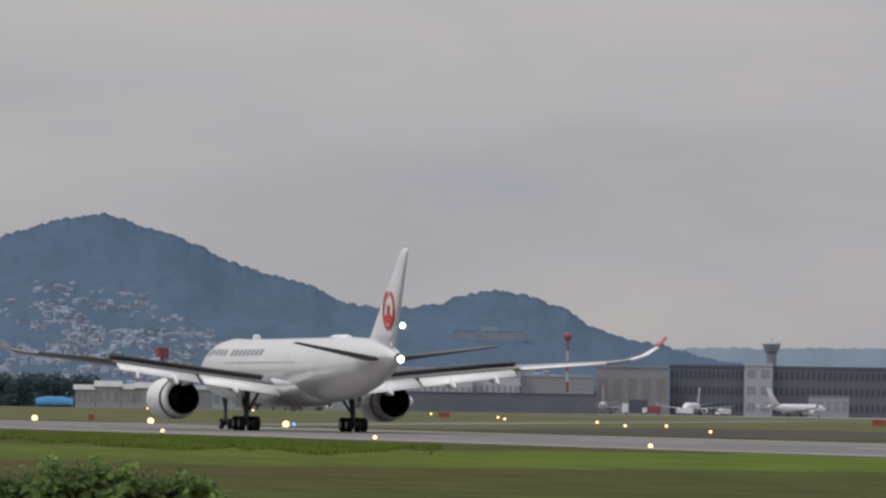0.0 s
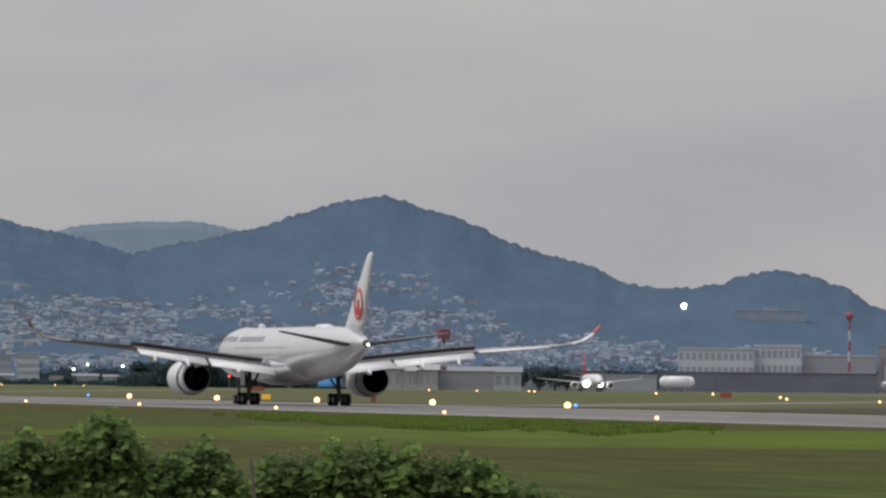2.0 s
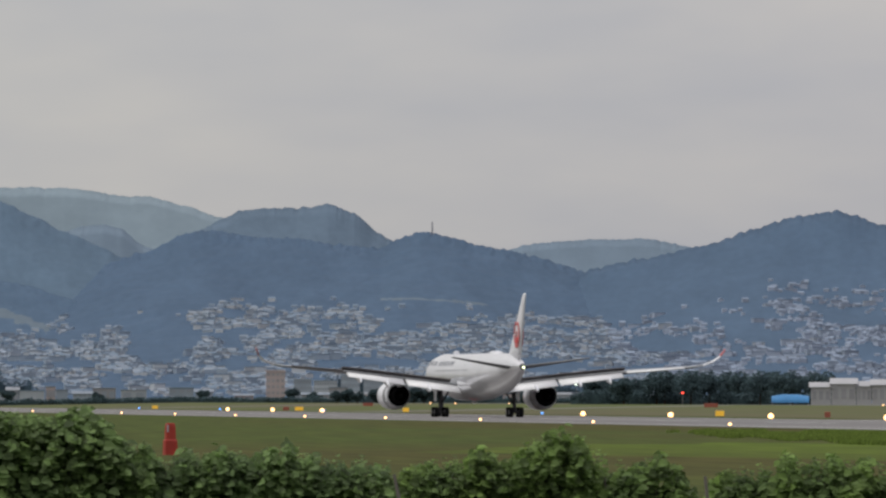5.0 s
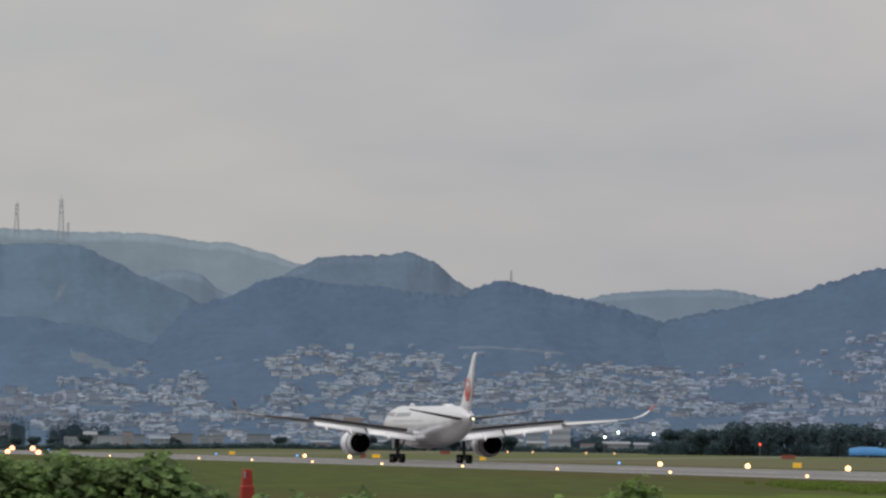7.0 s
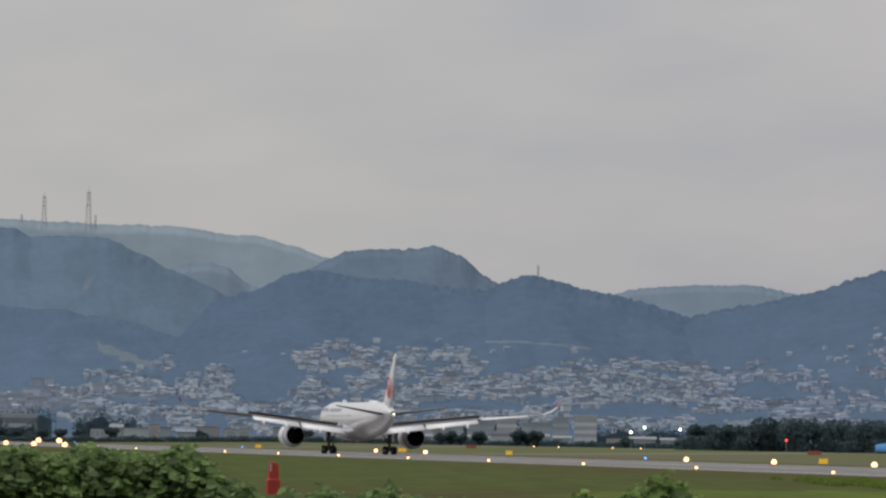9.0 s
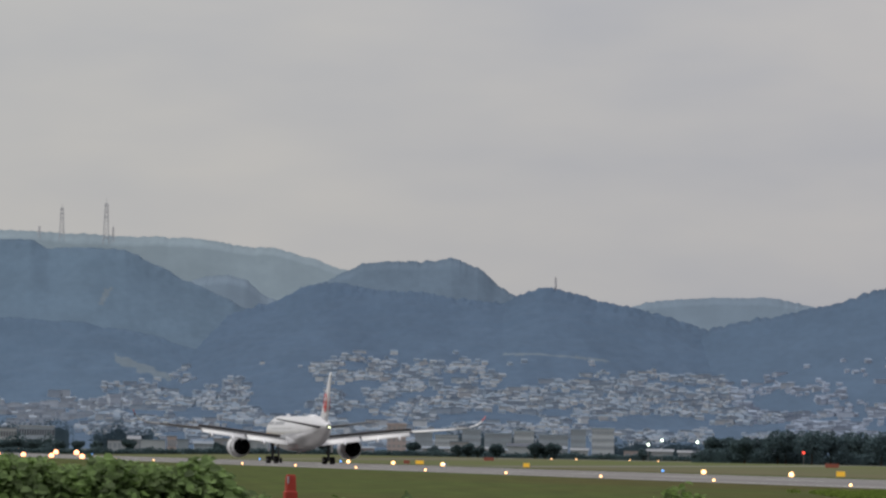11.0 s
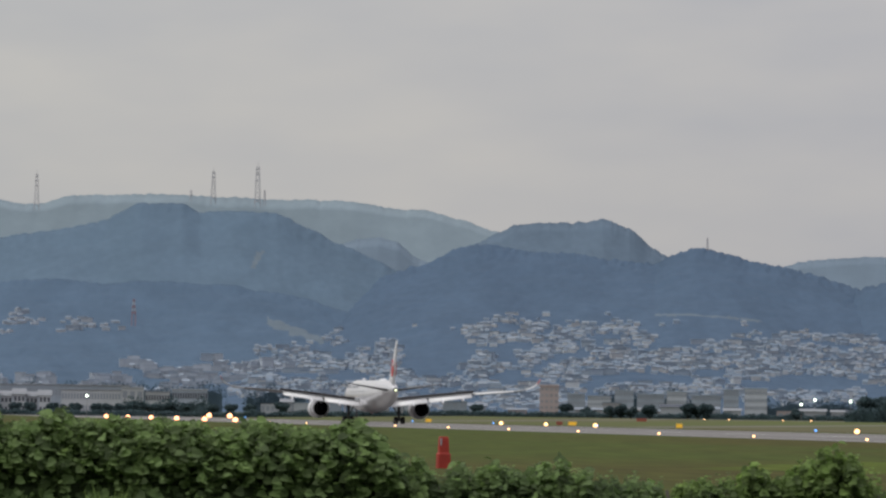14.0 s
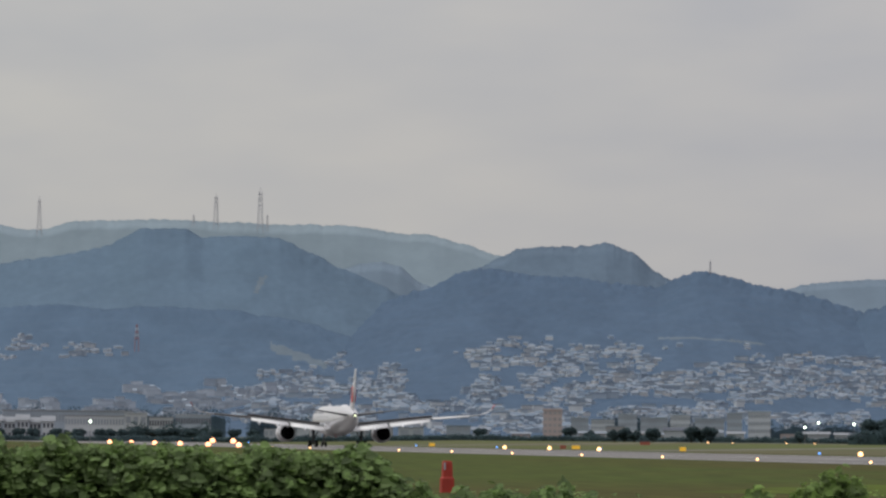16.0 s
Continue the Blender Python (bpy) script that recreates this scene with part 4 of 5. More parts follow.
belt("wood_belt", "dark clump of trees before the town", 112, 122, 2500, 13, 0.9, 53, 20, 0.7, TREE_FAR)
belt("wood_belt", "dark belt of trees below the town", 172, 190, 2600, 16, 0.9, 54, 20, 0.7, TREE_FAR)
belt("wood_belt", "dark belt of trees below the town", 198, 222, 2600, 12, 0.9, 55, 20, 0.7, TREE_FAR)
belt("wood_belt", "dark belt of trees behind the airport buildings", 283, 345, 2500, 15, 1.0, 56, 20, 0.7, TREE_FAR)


# ---- buildings ----
def block(name, label, b0, b1, top, d, depth, wall, floors=2, bays=6, roof=None, pitched=False, group="", win=PANE, lean=0.0, base=None):
    """A building whose front spans those bearings, rising to that elevation."""
    mid = (b0 + b1) / 2
    p = spot(mid, d)
    w = (b1 - b0) / 1000 * d
    z0 = level(p.x) if base is None else base
    h = high(top, d) - z0
    ob = thing(name, label, "building", (p.x, p.y, z0), group, -mid * 0.0573 + lean)
    bm = bmesh.new()
    body_h = h * (0.78 if pitched else 0.95)
    box(bm, 0, depth / 2, -0.3, w, depth, body_h + 0.3)
    walls = part("wall", bm, wall, ob)
    bm = bmesh.new()
    if pitched:
        e = 0.5
        loft(bm, [[(x, -e, body_h), (x, depth / 2, h), (x, depth + e, body_h), (x, depth / 2, body_h - 0.1)] for x in (-w / 2 - e, w / 2 + e)])
    else:
        box(bm, 0, depth / 2, body_h, w + 0.5, depth + 0.5, h - body_h, 0, 0.05)
    part("roof", bm, roof or ROOF_DARK, ob)
    if floors and bays:
        fh = body_h / floors
        shared = None
        for f in range(floors):
            for k in range(bays):
                x = -w / 2 + (k + 0.5) * w / bays
                if shared is None:
                    bm = bmesh.new()
                    box(bm, 0, -0.03, 0, w / bays * 0.62, 0.1, fh * 0.48)
                    pane = part("window", bm, win, walls)
                    shared = pane.data
                else:
                    pane = new("window", shared)
                    pane.parent = walls
                pane.location = (x, 0, f * fh + fh * 0.3)
    return ob


block("terminal", "long dark glazed airport terminal with a flat roof", 354.5, 367, 8.1, 2100, 40, DARKWALL, 3, 16, ROOF_DARK, win=DARKPANE)
block("terminal", "long dark glazed airport terminal with a flat roof", 372, 392, 8.1, 2100, 40, DARKWALL, 3, 22, ROOF_DARK, win=DARKPANE)
block("stair_tower", "pale concrete stair tower between terminal wings", 367.1, 371.8, 8.5, 2095, 30, BUILT, 3, 2, BUILT)
block("hangar", "large beige-grey aircraft hangar with tall doors", 342.0, 354.2, 7.8, 2080, 60, BEIGE, 1, 5, GREY_SHED, win=HANGAR_DOOR)
block("office_building", "pale three-storey airport office building", 308.2, 321.0, 7.0, 2050, 16, WHITEWALL, 3, 12, BUILT)
block("office_building", "pale tall airport office building", 321.1, 329, 7.6, 2056, 16, WHITEWALL, 3, 8, BUILT)
block("office_building", "low pale airport office building", 329.3, 341.6, 6.0, 2060, 16, BEIGE, 2, 12, BUILT)
hd = next(d for d in range(3300, 4400, 20) if hill_height(K_P, 3150, 4400, 322, d, 2.6, 8.0) > high(12.0, d))
block("hilltop_building", "long pale building on the wooded hillside", 317.7, 329.7, 13.4, hd - 40, 14, HAZY, 0, 0, HAZY, base=high(11.6, hd - 40))
block("hilltop_building", "pale taller part of the hillside building", 322.4, 325, 14.0, hd - 30, 10, HAZY, 0, 0, HAZY, base=high(11.6, hd - 30))
block("long_shed", "long dark low airport shed", 305, 342, 2.9, 1900, 12, DARKWALL, 0, 0, ROOF_DARK)
block("cargo_shed", "long pale grey cargo shed", 296, 304.6, 2.3, 1800, 14, BUILT, 0, 0, BUILT)
block("cargo_shed", "pale grey cargo shed with a pitched roof", 269.3, 281.6, 3.4, 1560, 18, BUILT, 1, 8, GREY_SHED, True)
block("cargo_shed", "low dark cargo shed", 281.8, 296, 2.9, 1700, 14, GREY_SHED, 1, 6, ROOF_DARK)
for b0, b1, top, deep in ((253.8, 257.2, 3.2, 9), (257.3, 261.4, 3.9, 12), (261.5, 264.0, 3.4, 8), (264.1, 267.5, 3.7, 11)):
    block("storage_tent", "pale sheet-covered storage shed beside the airfield", b0, b1, top, 1440, deep, SHEET, 1, 3, SHEET, True, "sheet-covered sheds", BEIGE)
block("storage_shed", "low beige storage shed", 267.6, 277, 2.7, 1446, 10, BEIGE, 1, 7, BUILT)
block("warehouse", "long white low warehouse beyond the airfield", 54, 67.5, 2.8, 2150, 14, WHITEWALL, 2, 12, BUILT, True)
block("warehouse", "white low works building with a dark window band", 80.5, 90.5, 3.2, 2200, 14, WHITEWALL, 2, 20, GREY_SHED)
block("warehouse", "white taller end of the works building", 90.6, 94.4, 3.7, 2200, 14, WHITEWALL, 2, 3, BUILT)
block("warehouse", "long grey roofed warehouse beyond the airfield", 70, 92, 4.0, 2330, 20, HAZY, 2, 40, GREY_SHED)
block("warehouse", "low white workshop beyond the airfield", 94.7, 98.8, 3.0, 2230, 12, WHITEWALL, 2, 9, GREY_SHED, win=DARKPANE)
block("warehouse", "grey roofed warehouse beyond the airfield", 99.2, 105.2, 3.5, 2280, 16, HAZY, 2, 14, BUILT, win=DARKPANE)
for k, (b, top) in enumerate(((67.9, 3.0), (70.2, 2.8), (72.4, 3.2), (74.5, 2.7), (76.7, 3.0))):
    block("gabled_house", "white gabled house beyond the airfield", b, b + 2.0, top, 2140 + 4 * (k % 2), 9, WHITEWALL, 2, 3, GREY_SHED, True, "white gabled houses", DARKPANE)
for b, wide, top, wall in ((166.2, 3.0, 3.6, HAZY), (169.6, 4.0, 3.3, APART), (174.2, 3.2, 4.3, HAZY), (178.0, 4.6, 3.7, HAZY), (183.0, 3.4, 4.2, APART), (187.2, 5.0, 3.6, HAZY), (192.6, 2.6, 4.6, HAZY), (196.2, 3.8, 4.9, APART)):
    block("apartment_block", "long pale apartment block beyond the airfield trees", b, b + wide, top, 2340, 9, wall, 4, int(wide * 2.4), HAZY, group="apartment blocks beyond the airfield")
block("apartment_block", "pinkish concrete apartment block beyond the airfield", 161.5, 164.7, 5.0, 2200, 12, PINK, 5, 4, PINK, win=BEIGE)
rb = random.Random(17)
b = 107.5
while b < 233:
    wide = rb.uniform(1.6, 4.6)
    if not 160.8 < b + wide / 2 < 165.4 and rb.random() < 0.7:
        block("low_building", rb.choice(("low pale house beyond the airfield hedge", "low pale flat-roofed building beyond the airfield", "small pale shed beyond the airfield hedge")), b, b + wide, rb.uniform(0.9, 2.3), 2220 + rb.uniform(-30, 60), rb.uniform(6, 11), rb.choice((HAZY, BEIGE, HAZY, PINK, BUILT)), rb.choice((0, 1, 2)), rb.choice((2, 3, 4)), rb.choice((GREY_SHED, ROOFS, ROOF_DARK)), rb.random() < 0.6, "low buildings beyond the airfield")
    b += wide + rb.choice((0.1, 0.2, 0.9))


def blue_shelter():
    p = spot(250.3, 1425)
    ob = thing("blue_shelter", "long bright blue sheet-covered shelter by the trees", "shelter", (p.x, p.y, level(p.x)), turn=-14.3)
    bm = bmesh.new()
    w, n = 8.6, 10
    loft(bm, [[(x, 3 * math.cos(math.pi * k / n), 0.55 + 2.0 * math.sin(math.pi * k / n) * (1 if abs(x) < w / 2 else 0.8)) for k in range(n + 1)] for x in (-w / 2 - 0.2, -w / 2, -2, 0, 2, w / 2, w / 2 + 0.2)])
    part("cover", bm, BLUEROOF, ob)
    for x in (-w / 2, 0, w / 2):
        for y in (-2.9, 2.9):
            bm = bmesh.new()
            rod(bm, (x, y, -0.1), (x, y, 0.7), 0.08)
            part("post", bm, STEEL, ob)
    return ob


blue_shelter()


def storage_tank():
    p = spot(308, 1880)
    ob = thing("storage_tank", "white cylindrical storage tank on legs", "tank", (p.x, p.y, level(p.x)), turn=-17.6)
    bm = bmesh.new()
    rod(bm, (-4.0, 0, 3.2), (4.0, 0, 3.2), 1.75, sides=20)
    for x in (-4.0, 4.0):
        ball(bm, x, 0, 3.2, 1.72, 1, 2)
    part("vessel", bm, WHITE, ob, "", True)
    for x in (-2.6, 2.6):
        bm = bmesh.new()
        box(bm, x, 0, -0.1, 0.5, 1.6, 1.8)
        part("leg", bm, STEEL, ob)


storage_tank()


# ---- masts ----
def lattice(bm, h, w0, w1, bays, r):
    for sx, sy in ((-1, -1), (1, -1), (1, 1), (-1, 1)):
        rod(bm, (sx * w0 / 2, sy * w0 / 2, -4), (sx * w1 / 2, sy * w1 / 2, h), r, r * 0.7, 5)
    for i in range(bays):
        a, b = i / bays, (i + 1) / bays
        wa, wb = (w0 + (w1 - w0) * a) / 2, (w0 + (w1 - w0) * b) / 2
        for s in (-1, 1):
            rod(bm, (-wa, s * wa, h * a), (wb, s * wb, h * b), r * 0.6, None, 4)
            rod(bm, (wa, s * wa, h * a), (-wb, s * wb, h * b), r * 0.6, None, 4)
            rod(bm, (s * wa, -wa, h * a), (s * wb, wb, h * b), r * 0.6, None, 4)


def mast(label, b, e0, e1, d, w0, w1, bays=7, arms=True):
    z0 = high(e0, d)
    p = spot(b, d, z0)
    h = high(e1, d) - z0
    ob = thing("radio_mast", label, "mast", p, "masts on the hills")
    bm = bmesh.new()
    lattice(bm, h, w0, w1, bays, 0.15)
    part("lattice", bm, MAST, ob)
    bm = bmesh.new()
    rod(bm, (0, 0, h), (0, 0, h + h * 0.12), 0.18, 0.1)
    part("aerial", bm, MAST, ob)
    if arms:
        for k in (0.62, 0.78, 0.92):
            bm = bmesh.new()
            rod(bm, (-w1 * 0.9, -w1 * 0.5, h * k), (w1 * 0.9, -w1 * 0.5, h * k), 0.22, None, 6)
            rod(bm, (-w1 * 0.5, -w1, h * k - 0.5), (-w1 * 0.5, -w1 - 0.6, h * k - 0.5), 0.5, 0.5, 10)
            part("aerial_platform", bm, MAST, ob)


mast("grey lattice radio mast on the far hilltop", 75.8, 34.2, 39.6, 4860, 4.0, 1.6)
mast("grey lattice radio mast on the far hilltop", 105.7, 35.6, 40.5, 4860, 4.2, 1.8)
mast("tall grey lattice radio mast on the far hilltop", 113.2, 35.2, 41.4, 4860, 5.0, 2.2, 9)
mast("short grey mast on the far hilltop", 101.9, 36.0, 37.2, 4860, 2.0, 1.2, 4, False)
mast("short grey mast beside the tall one", 114.4, 35.5, 37.3, 4860, 1.6, 1.0, 4, False)
mast("thin grey mast on a wooded knoll", 189.6, 28.0, 30.2, 4470, 1.4, 0.8, 5, False)


def banded_mast(name, label, b, d, e_top, ball_r, boxed, bands=7):
    p = spot(b, d)
    z = level(p.x)
    h = high(e_top, d) - z
    ob = thing(name, label, "mast", (p.x, p.y, z))
    for i in range(bands):
        bm = bmesh.new()
        a, c = h * 0.9 * i / bands, h * 0.9 * (i + 1) / bands
        rod(bm, (0, 0, a - (0.3 if i == 0 else 0)), (0, 0, c), 0.6 - 0.03 * i, 0.57 - 0.03 * i, 10)
        part("mast_section", bm, MASTRED if i % 2 == 0 else BUILT, ob)
    bm = bmesh.new()
    if boxed:
        box(bm, 0, 0, h - 2 * ball_r, 2.2 * ball_r, 2.2 * ball_r, 2 * ball_r, 0, 0.15)
    else:
        ball(bm, 0, 0, h - ball_r, ball_r, 1.0, 3)
    part("head", bm, MASTRED, ob, "red head of the mast", not boxed)


banded_mast("water_tower", "red and white banded tower with a red ball on top", 337.1, 2040, 13.3, 1.45, False)
banded_mast("radar_mast", "red and white banded mast with a red box on top", 268.4, 1500, 9.7, 1.3, True)
def banded_pylon(b, e0, e1, d):
    z0 = high(e0, d)
    h = high(e1, d) - z0
    ob = thing("pylon", "small red and white banded pylon on the wooded slope", "mast", spot(b, d, z0))
    for i in range(5):
        bm = bmesh.new()
        w0, w1 = 2.6 - 0.36 * i, 2.6 - 0.36 * (i + 1)
        for sx, sy in ((-1, -1), (1, -1), (1, 1), (-1, 1)):
            rod(bm, (sx * w0 / 2, sy * w0 / 2, h * i / 5 - (8 if i == 0 else 0)), (sx * w1 / 2, sy * w1 / 2, h * (i + 1) / 5), 0.22, None, 5)
            rod(bm, (sx * w0 / 2, sy * w0 / 2, h * i / 5), (-sx * w1 / 2, sy * w1 / 2, h * (i + 1) / 5), 0.16, None, 4)
        part("pylon_section", bm, PALE_RED if i % 2 == 0 else WHITEWALL, ob)


banded_pylon(92.5, 16.0, 18.6, 3980)


def control_tower():
    p = spot(371.6, 2160)
    z = level(p.x)
    h = high(12.4, 2160) - z
    ob = thing("control_tower", "grey control tower with a wide glazed cab", "tower", (p.x, p.y, z), turn=-21.3)
    bm = bmesh.new()
    loft(bm, [[(r * math.cos(k * math.tau / 12), r * math.sin(k * math.tau / 12), q) for k in range(12)] for q, r in ((-0.3, 2.4), (h - 5, 1.9), (h - 4, 2.4))])
    part("shaft", bm, GREY_SHED, ob)
    bm = bmesh.new()
    loft(bm, [[(r * math.cos(k * math.tau / 12), r * math.sin(k * math.tau / 12), q) for k in range(12)] for q, r in ((h - 4, 2.6), (h - 1.4, 3.4))])
    part("cab", bm, PANE, ob, "dark glazed cab")
    bm = bmesh.new()
    rod(bm, (0, 0, h - 1.4), (0, 0, h - 0.7), 3.6, 3.2, 12)
    rod(bm, (0, 0, h - 0.8), (0, 0, h + 1), 0.2, 0.1)
    part("roof", bm, BUILT, ob)


control_tower()


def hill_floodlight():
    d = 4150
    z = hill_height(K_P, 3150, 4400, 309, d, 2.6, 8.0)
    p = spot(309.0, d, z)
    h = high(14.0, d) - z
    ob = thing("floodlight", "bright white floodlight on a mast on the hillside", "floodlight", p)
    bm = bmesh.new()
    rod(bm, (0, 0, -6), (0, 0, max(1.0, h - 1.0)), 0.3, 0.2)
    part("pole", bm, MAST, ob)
    # Ball sized to the lamp's glare, metres wider than its lens.
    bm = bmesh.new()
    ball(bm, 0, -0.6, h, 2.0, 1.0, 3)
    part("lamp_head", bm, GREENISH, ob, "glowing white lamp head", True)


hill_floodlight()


# ---- small aircraft on the apron ----
def small_jet(name, label, tail_mat, lights):
    ob = thing(name, label, "aeroplane")
    bm = bmesh.new()
    st = [(0, 3.4, 0.1), (1, 3.4, 0.5), (5, 3.1, 1.1), (9, 2.9, 1.5), (26, 2.9, 1.5), (28.5, 2.75, 1.25), (30.2, 2.5, 0.7), (30.8, 2.4, 0.1)]
    loft(bm, [[(r * math.cos(k * math.tau / 20), y, z + r * math.sin(k * math.tau / 20)) for k in range(20)] for y, z, r in st])
    part("fuselage", bm, WHITE, ob, "white fuselage", True)
    for s in (1, -1):
        bm = bmesh.new()
        wing_mesh(bm, [(1.2, 18.5, 13.5, 2.0, 0.7), (7, 15.2, 12.2, 2.6, 0.4), (13.2, 11.4, 9.9, 3.3, 0.2), (13.8, 10.6, 9.6, 4.4, 0.1)], s)
        part("wing", bm, WING, ob, "grey wing", True)
        bm = bmesh.new()
        revolve(bm, s * 4.6, 1.55, [(18.0, 0.6), (18.5, 0.75), (18.2, 0.9), (16.5, 0.98), (14.6, 0.75), (13.6, 0.5), (13.6, 0.1)], 18)
        part("engine", bm, WHITE, ob, "white engine nacelle", True)
        bm = bmesh.new()
        wing_mesh(bm, [(0.3, 4.2, 1.2, 3.6, 0.3), (5.0, 1.6, 0.3, 4.2, 0.12)], s)
        part("tailplane", bm, WING, ob, "grey tailplane", True)
        bm = bmesh.new()
        rod(bm, (s * 2.6, 14.6, 0.4), (s * 2.6, 14.8, 2.0), 0.14)
        gear = part("main_gear", bm, STEEL, ob)
        for o in (-0.28, 0.28):
            wheel(gear, s * 2.6 + o, 14.6, 0.45, 0.45, 0.3)
        if lights:
            bm = bmesh.new()
            ball(bm, s * 1.75, 18.9, 2.0, 0.85, 1.0, 2)
            part("landing_light", bm, COOL, ob, "glaring white landing light", True)
    bm = bmesh.new()
    rod(bm, (0, 27.2, 0.35), (0, 27.4, 1.8), 0.12)
    nose = part("nose_gear", bm, STEEL, ob)
    for o in (-0.2, 0.2):
        wheel(nose, o, 27.2, 0.35, 0.35, 0.2)
    bm = bmesh.new()
    loft(bm, [[(x, y, z) for x, y, _ in aerofoil_flat(a, b, t)] for z, a, b, t in ((4.0, 6.6, 1.2, 0.4), (7.0, 3.6, 0.4, 0.3), (9.6, 1.6, -0.4, 0.2), (9.8, 1.0, -0.4, 0.06))])
    part("fin", bm, tail_mat, ob, "painted tail fin", True)
    return ob


def stand(ob, b, d, turn):
    p = spot(b, d)
    ob.matrix_basis = pose(p.x, p.y, level(p.x) + 0.012, 0, 0, turn)


PALE_JET = small_jet("parked_airliner", "small white airliner parked on the apron before the terminal", WHITE, False)
stand(PALE_JET, 371.0, 2010, -62)
for b, d, turn in ((343.2, 2030, -20), (359.6, 2050, 150)):
    p = spot(b, d)
    copy_thing(PALE_JET, pose(p.x, p.y, level(p.x) + 0.012, 0, 0, turn))
TAXI_JET = small_jet("taxiing_airliner", "small airliner with a red tail taxiing with landing lights on", RED, True)


def service_vehicle(label, b, d, paint, w, l, h, turn):
    p = spot(b, d)
    ob = thing("service_vehicle", label, "vehicle", (p.x, p.y, level(p.x) + 0.012), "vehicles on the apron", turn)
    bm = bmesh.new()
    box(bm, 0, -l * 0.12, 0.6, w, l * 0.72, h - 0.6, 0, 0.08)
    part("body", bm, paint, ob)
    bm = bmesh.new()
    box(bm, 0, l * 0.37, 0.5, w * 0.95, l * 0.24, h * 0.62, 0, 0.12)
    cab = part("cab", bm, WHITE, ob)
    bm = bmesh.new()
    box(bm, 0, l * 0.44, 0.5 + h * 0.36, w * 0.86, l * 0.12, h * 0.2, 0, 0.03)
    part("windscreen", bm, GLASSY, cab)
    for x in (-w * 0.42, w * 0.42):
        for y in (-l * 0.3, l * 0.34):
            wheel(ob, x, y, 0.45, 0.45, 0.3)


service_vehicle("red and white service truck on the apron", 351.5, 2000, MASTRED, 2.4, 6.5, 3.0, 70)
service_vehicle("dark high-sided service truck on the apron", 348.6, 2030, ROOF_DARK, 2.6, 9.0, 5.2, 75)
service_vehicle("white service van on the apron", 357.2, 2010, WHITE, 2.2, 5.5, 2.5, 60)
service_vehicle("white service van on the apron", 363.6, 2015, WHITE, 2.2, 5.5, 2.5, 110)
for b0, b1 in ((378, 384.8),):
    block("boarding_bridge", "pale enclosed boarding bridge on the apron", b0, b1, 3.2, 2060, 3.5, BUILT, 1, 5, GREY_SHED)


# ---- signs and small lights across the runway ----
def sign(label, b, x, w, h, face):
    d = x / math.sin(b / 1000)
    p = spot(b, d)
    ob = thing("airfield_sign", label, "sign", (p.x, p.y, level(p.x)), "airfield signs", -b * 0.0573)
    bm = bmesh.new()
    box(bm, 0, 0, 0.12, w, 0.25, h, 0, 0.03)
    part("board", bm, face, ob)
    for s in (-0.35, 0.35):
        bm = bmesh.new()
        rod(bm, (s * w, 0, -0.05), (s * w, 0, 0.14), 0.05)
        part("leg", bm, STEEL, ob)


for b, x, w in ((167.1, 205, 1.7), (142.7, 205, 1.4), (238.4, 206, 1.3), (185.2, 207, 1.2)):
    sign("lit yellow airfield sign board beside the runway", b, x, w, 0.75, YELLOW_SIGN)
for b, x, w in ((164.9, 206, 1.3), (256.6, 206, 0.8), (236.9, 260, 2.6), (316.3, 262, 1.6), (389.9, 262, 1.6), (178.8, 250, 2.4)):
    sign("dull red airfield sign board beside the runway", b, x, w, 0.75, RED_SIGN)
blue_light = edge_light("taxiway_light", "small blue taxiway light in the grass", BLUE, 0.22, (206, 206 / math.tan(0.2909), 0), "blue taxiway lights")
for b, x in ((153.7, 206), (171.3, 206), (208.3, 208), (111.6, 206), (140, 207), (230, 206)):
    copy_thing(blue_light, pose(x, x / math.tan(b / 1000), 0))
taxi_light = edge_light("taxiway_lamp", "small warm taxiway lamp in the grass", WARM, 0.16, (*spot(189.4, 1560)[:2], RISE), "warm lamps along the taxiway")
for i, b in enumerate((193.6, 202.7, 207.5, 230, 250.5, 257.9, 266, 274.1, 283, 283.9, 304.5, 314.1, 325.5, 326.6, 342.3, 347, 354, 361.5, 240.3, 215.8, 221.4)):
    p = spot(b, 1560 - 6 * (b - 200 if b > 260 else 0) + (i * 37 % 60))
    copy_thing(taxi_light, pose(p.x, p.y, level(p.x)))


def obstruction_light(b, e, d):
    p = spot(b, d)
    z = level(p.x)
    h = high(e, d) - z
    ob = thing("pole_lamp", "greenish white lamp on a thin pole", "light", (p.x, p.y, z), "pole lamps beyond the runway")
    bm = bmesh.new()
    rod(bm, (0, 0, -0.1), (0, 0, h), 0.07, 0.05)
    part("pole", bm, STEEL, ob)
    bm = bmesh.new()
    ball(bm, 0, 0, h, 0.31)
    part("lamp_head", bm, GREENISH, ob, "", True)


for b, e in ((205.8, 2.2), (208.1, 3.0), (214.1, 2.8), (84.8, 2.1)):
    obstruction_light(b, e, 1600)


def red_pole(b, e, d):
    p = spot(b, d)
    z = level(p.x)
    h = high(e, d) - z
    ob = thing("warning_pole", "thin pole with a small red warning lamp", "light", (p.x, p.y, z))
    bm = bmesh.new()
    rod(bm, (0, 0, -0.1), (0, 0, h), 0.06, 0.05)
    part("pole", bm, STEEL, ob)
    bm = bmesh.new()
    ball(bm, 0, 0, h, 0.24)
    part("lamp_head", bm, REDLAMP, ob, "", True)


red_pole(232.1, 1.3, 1300)


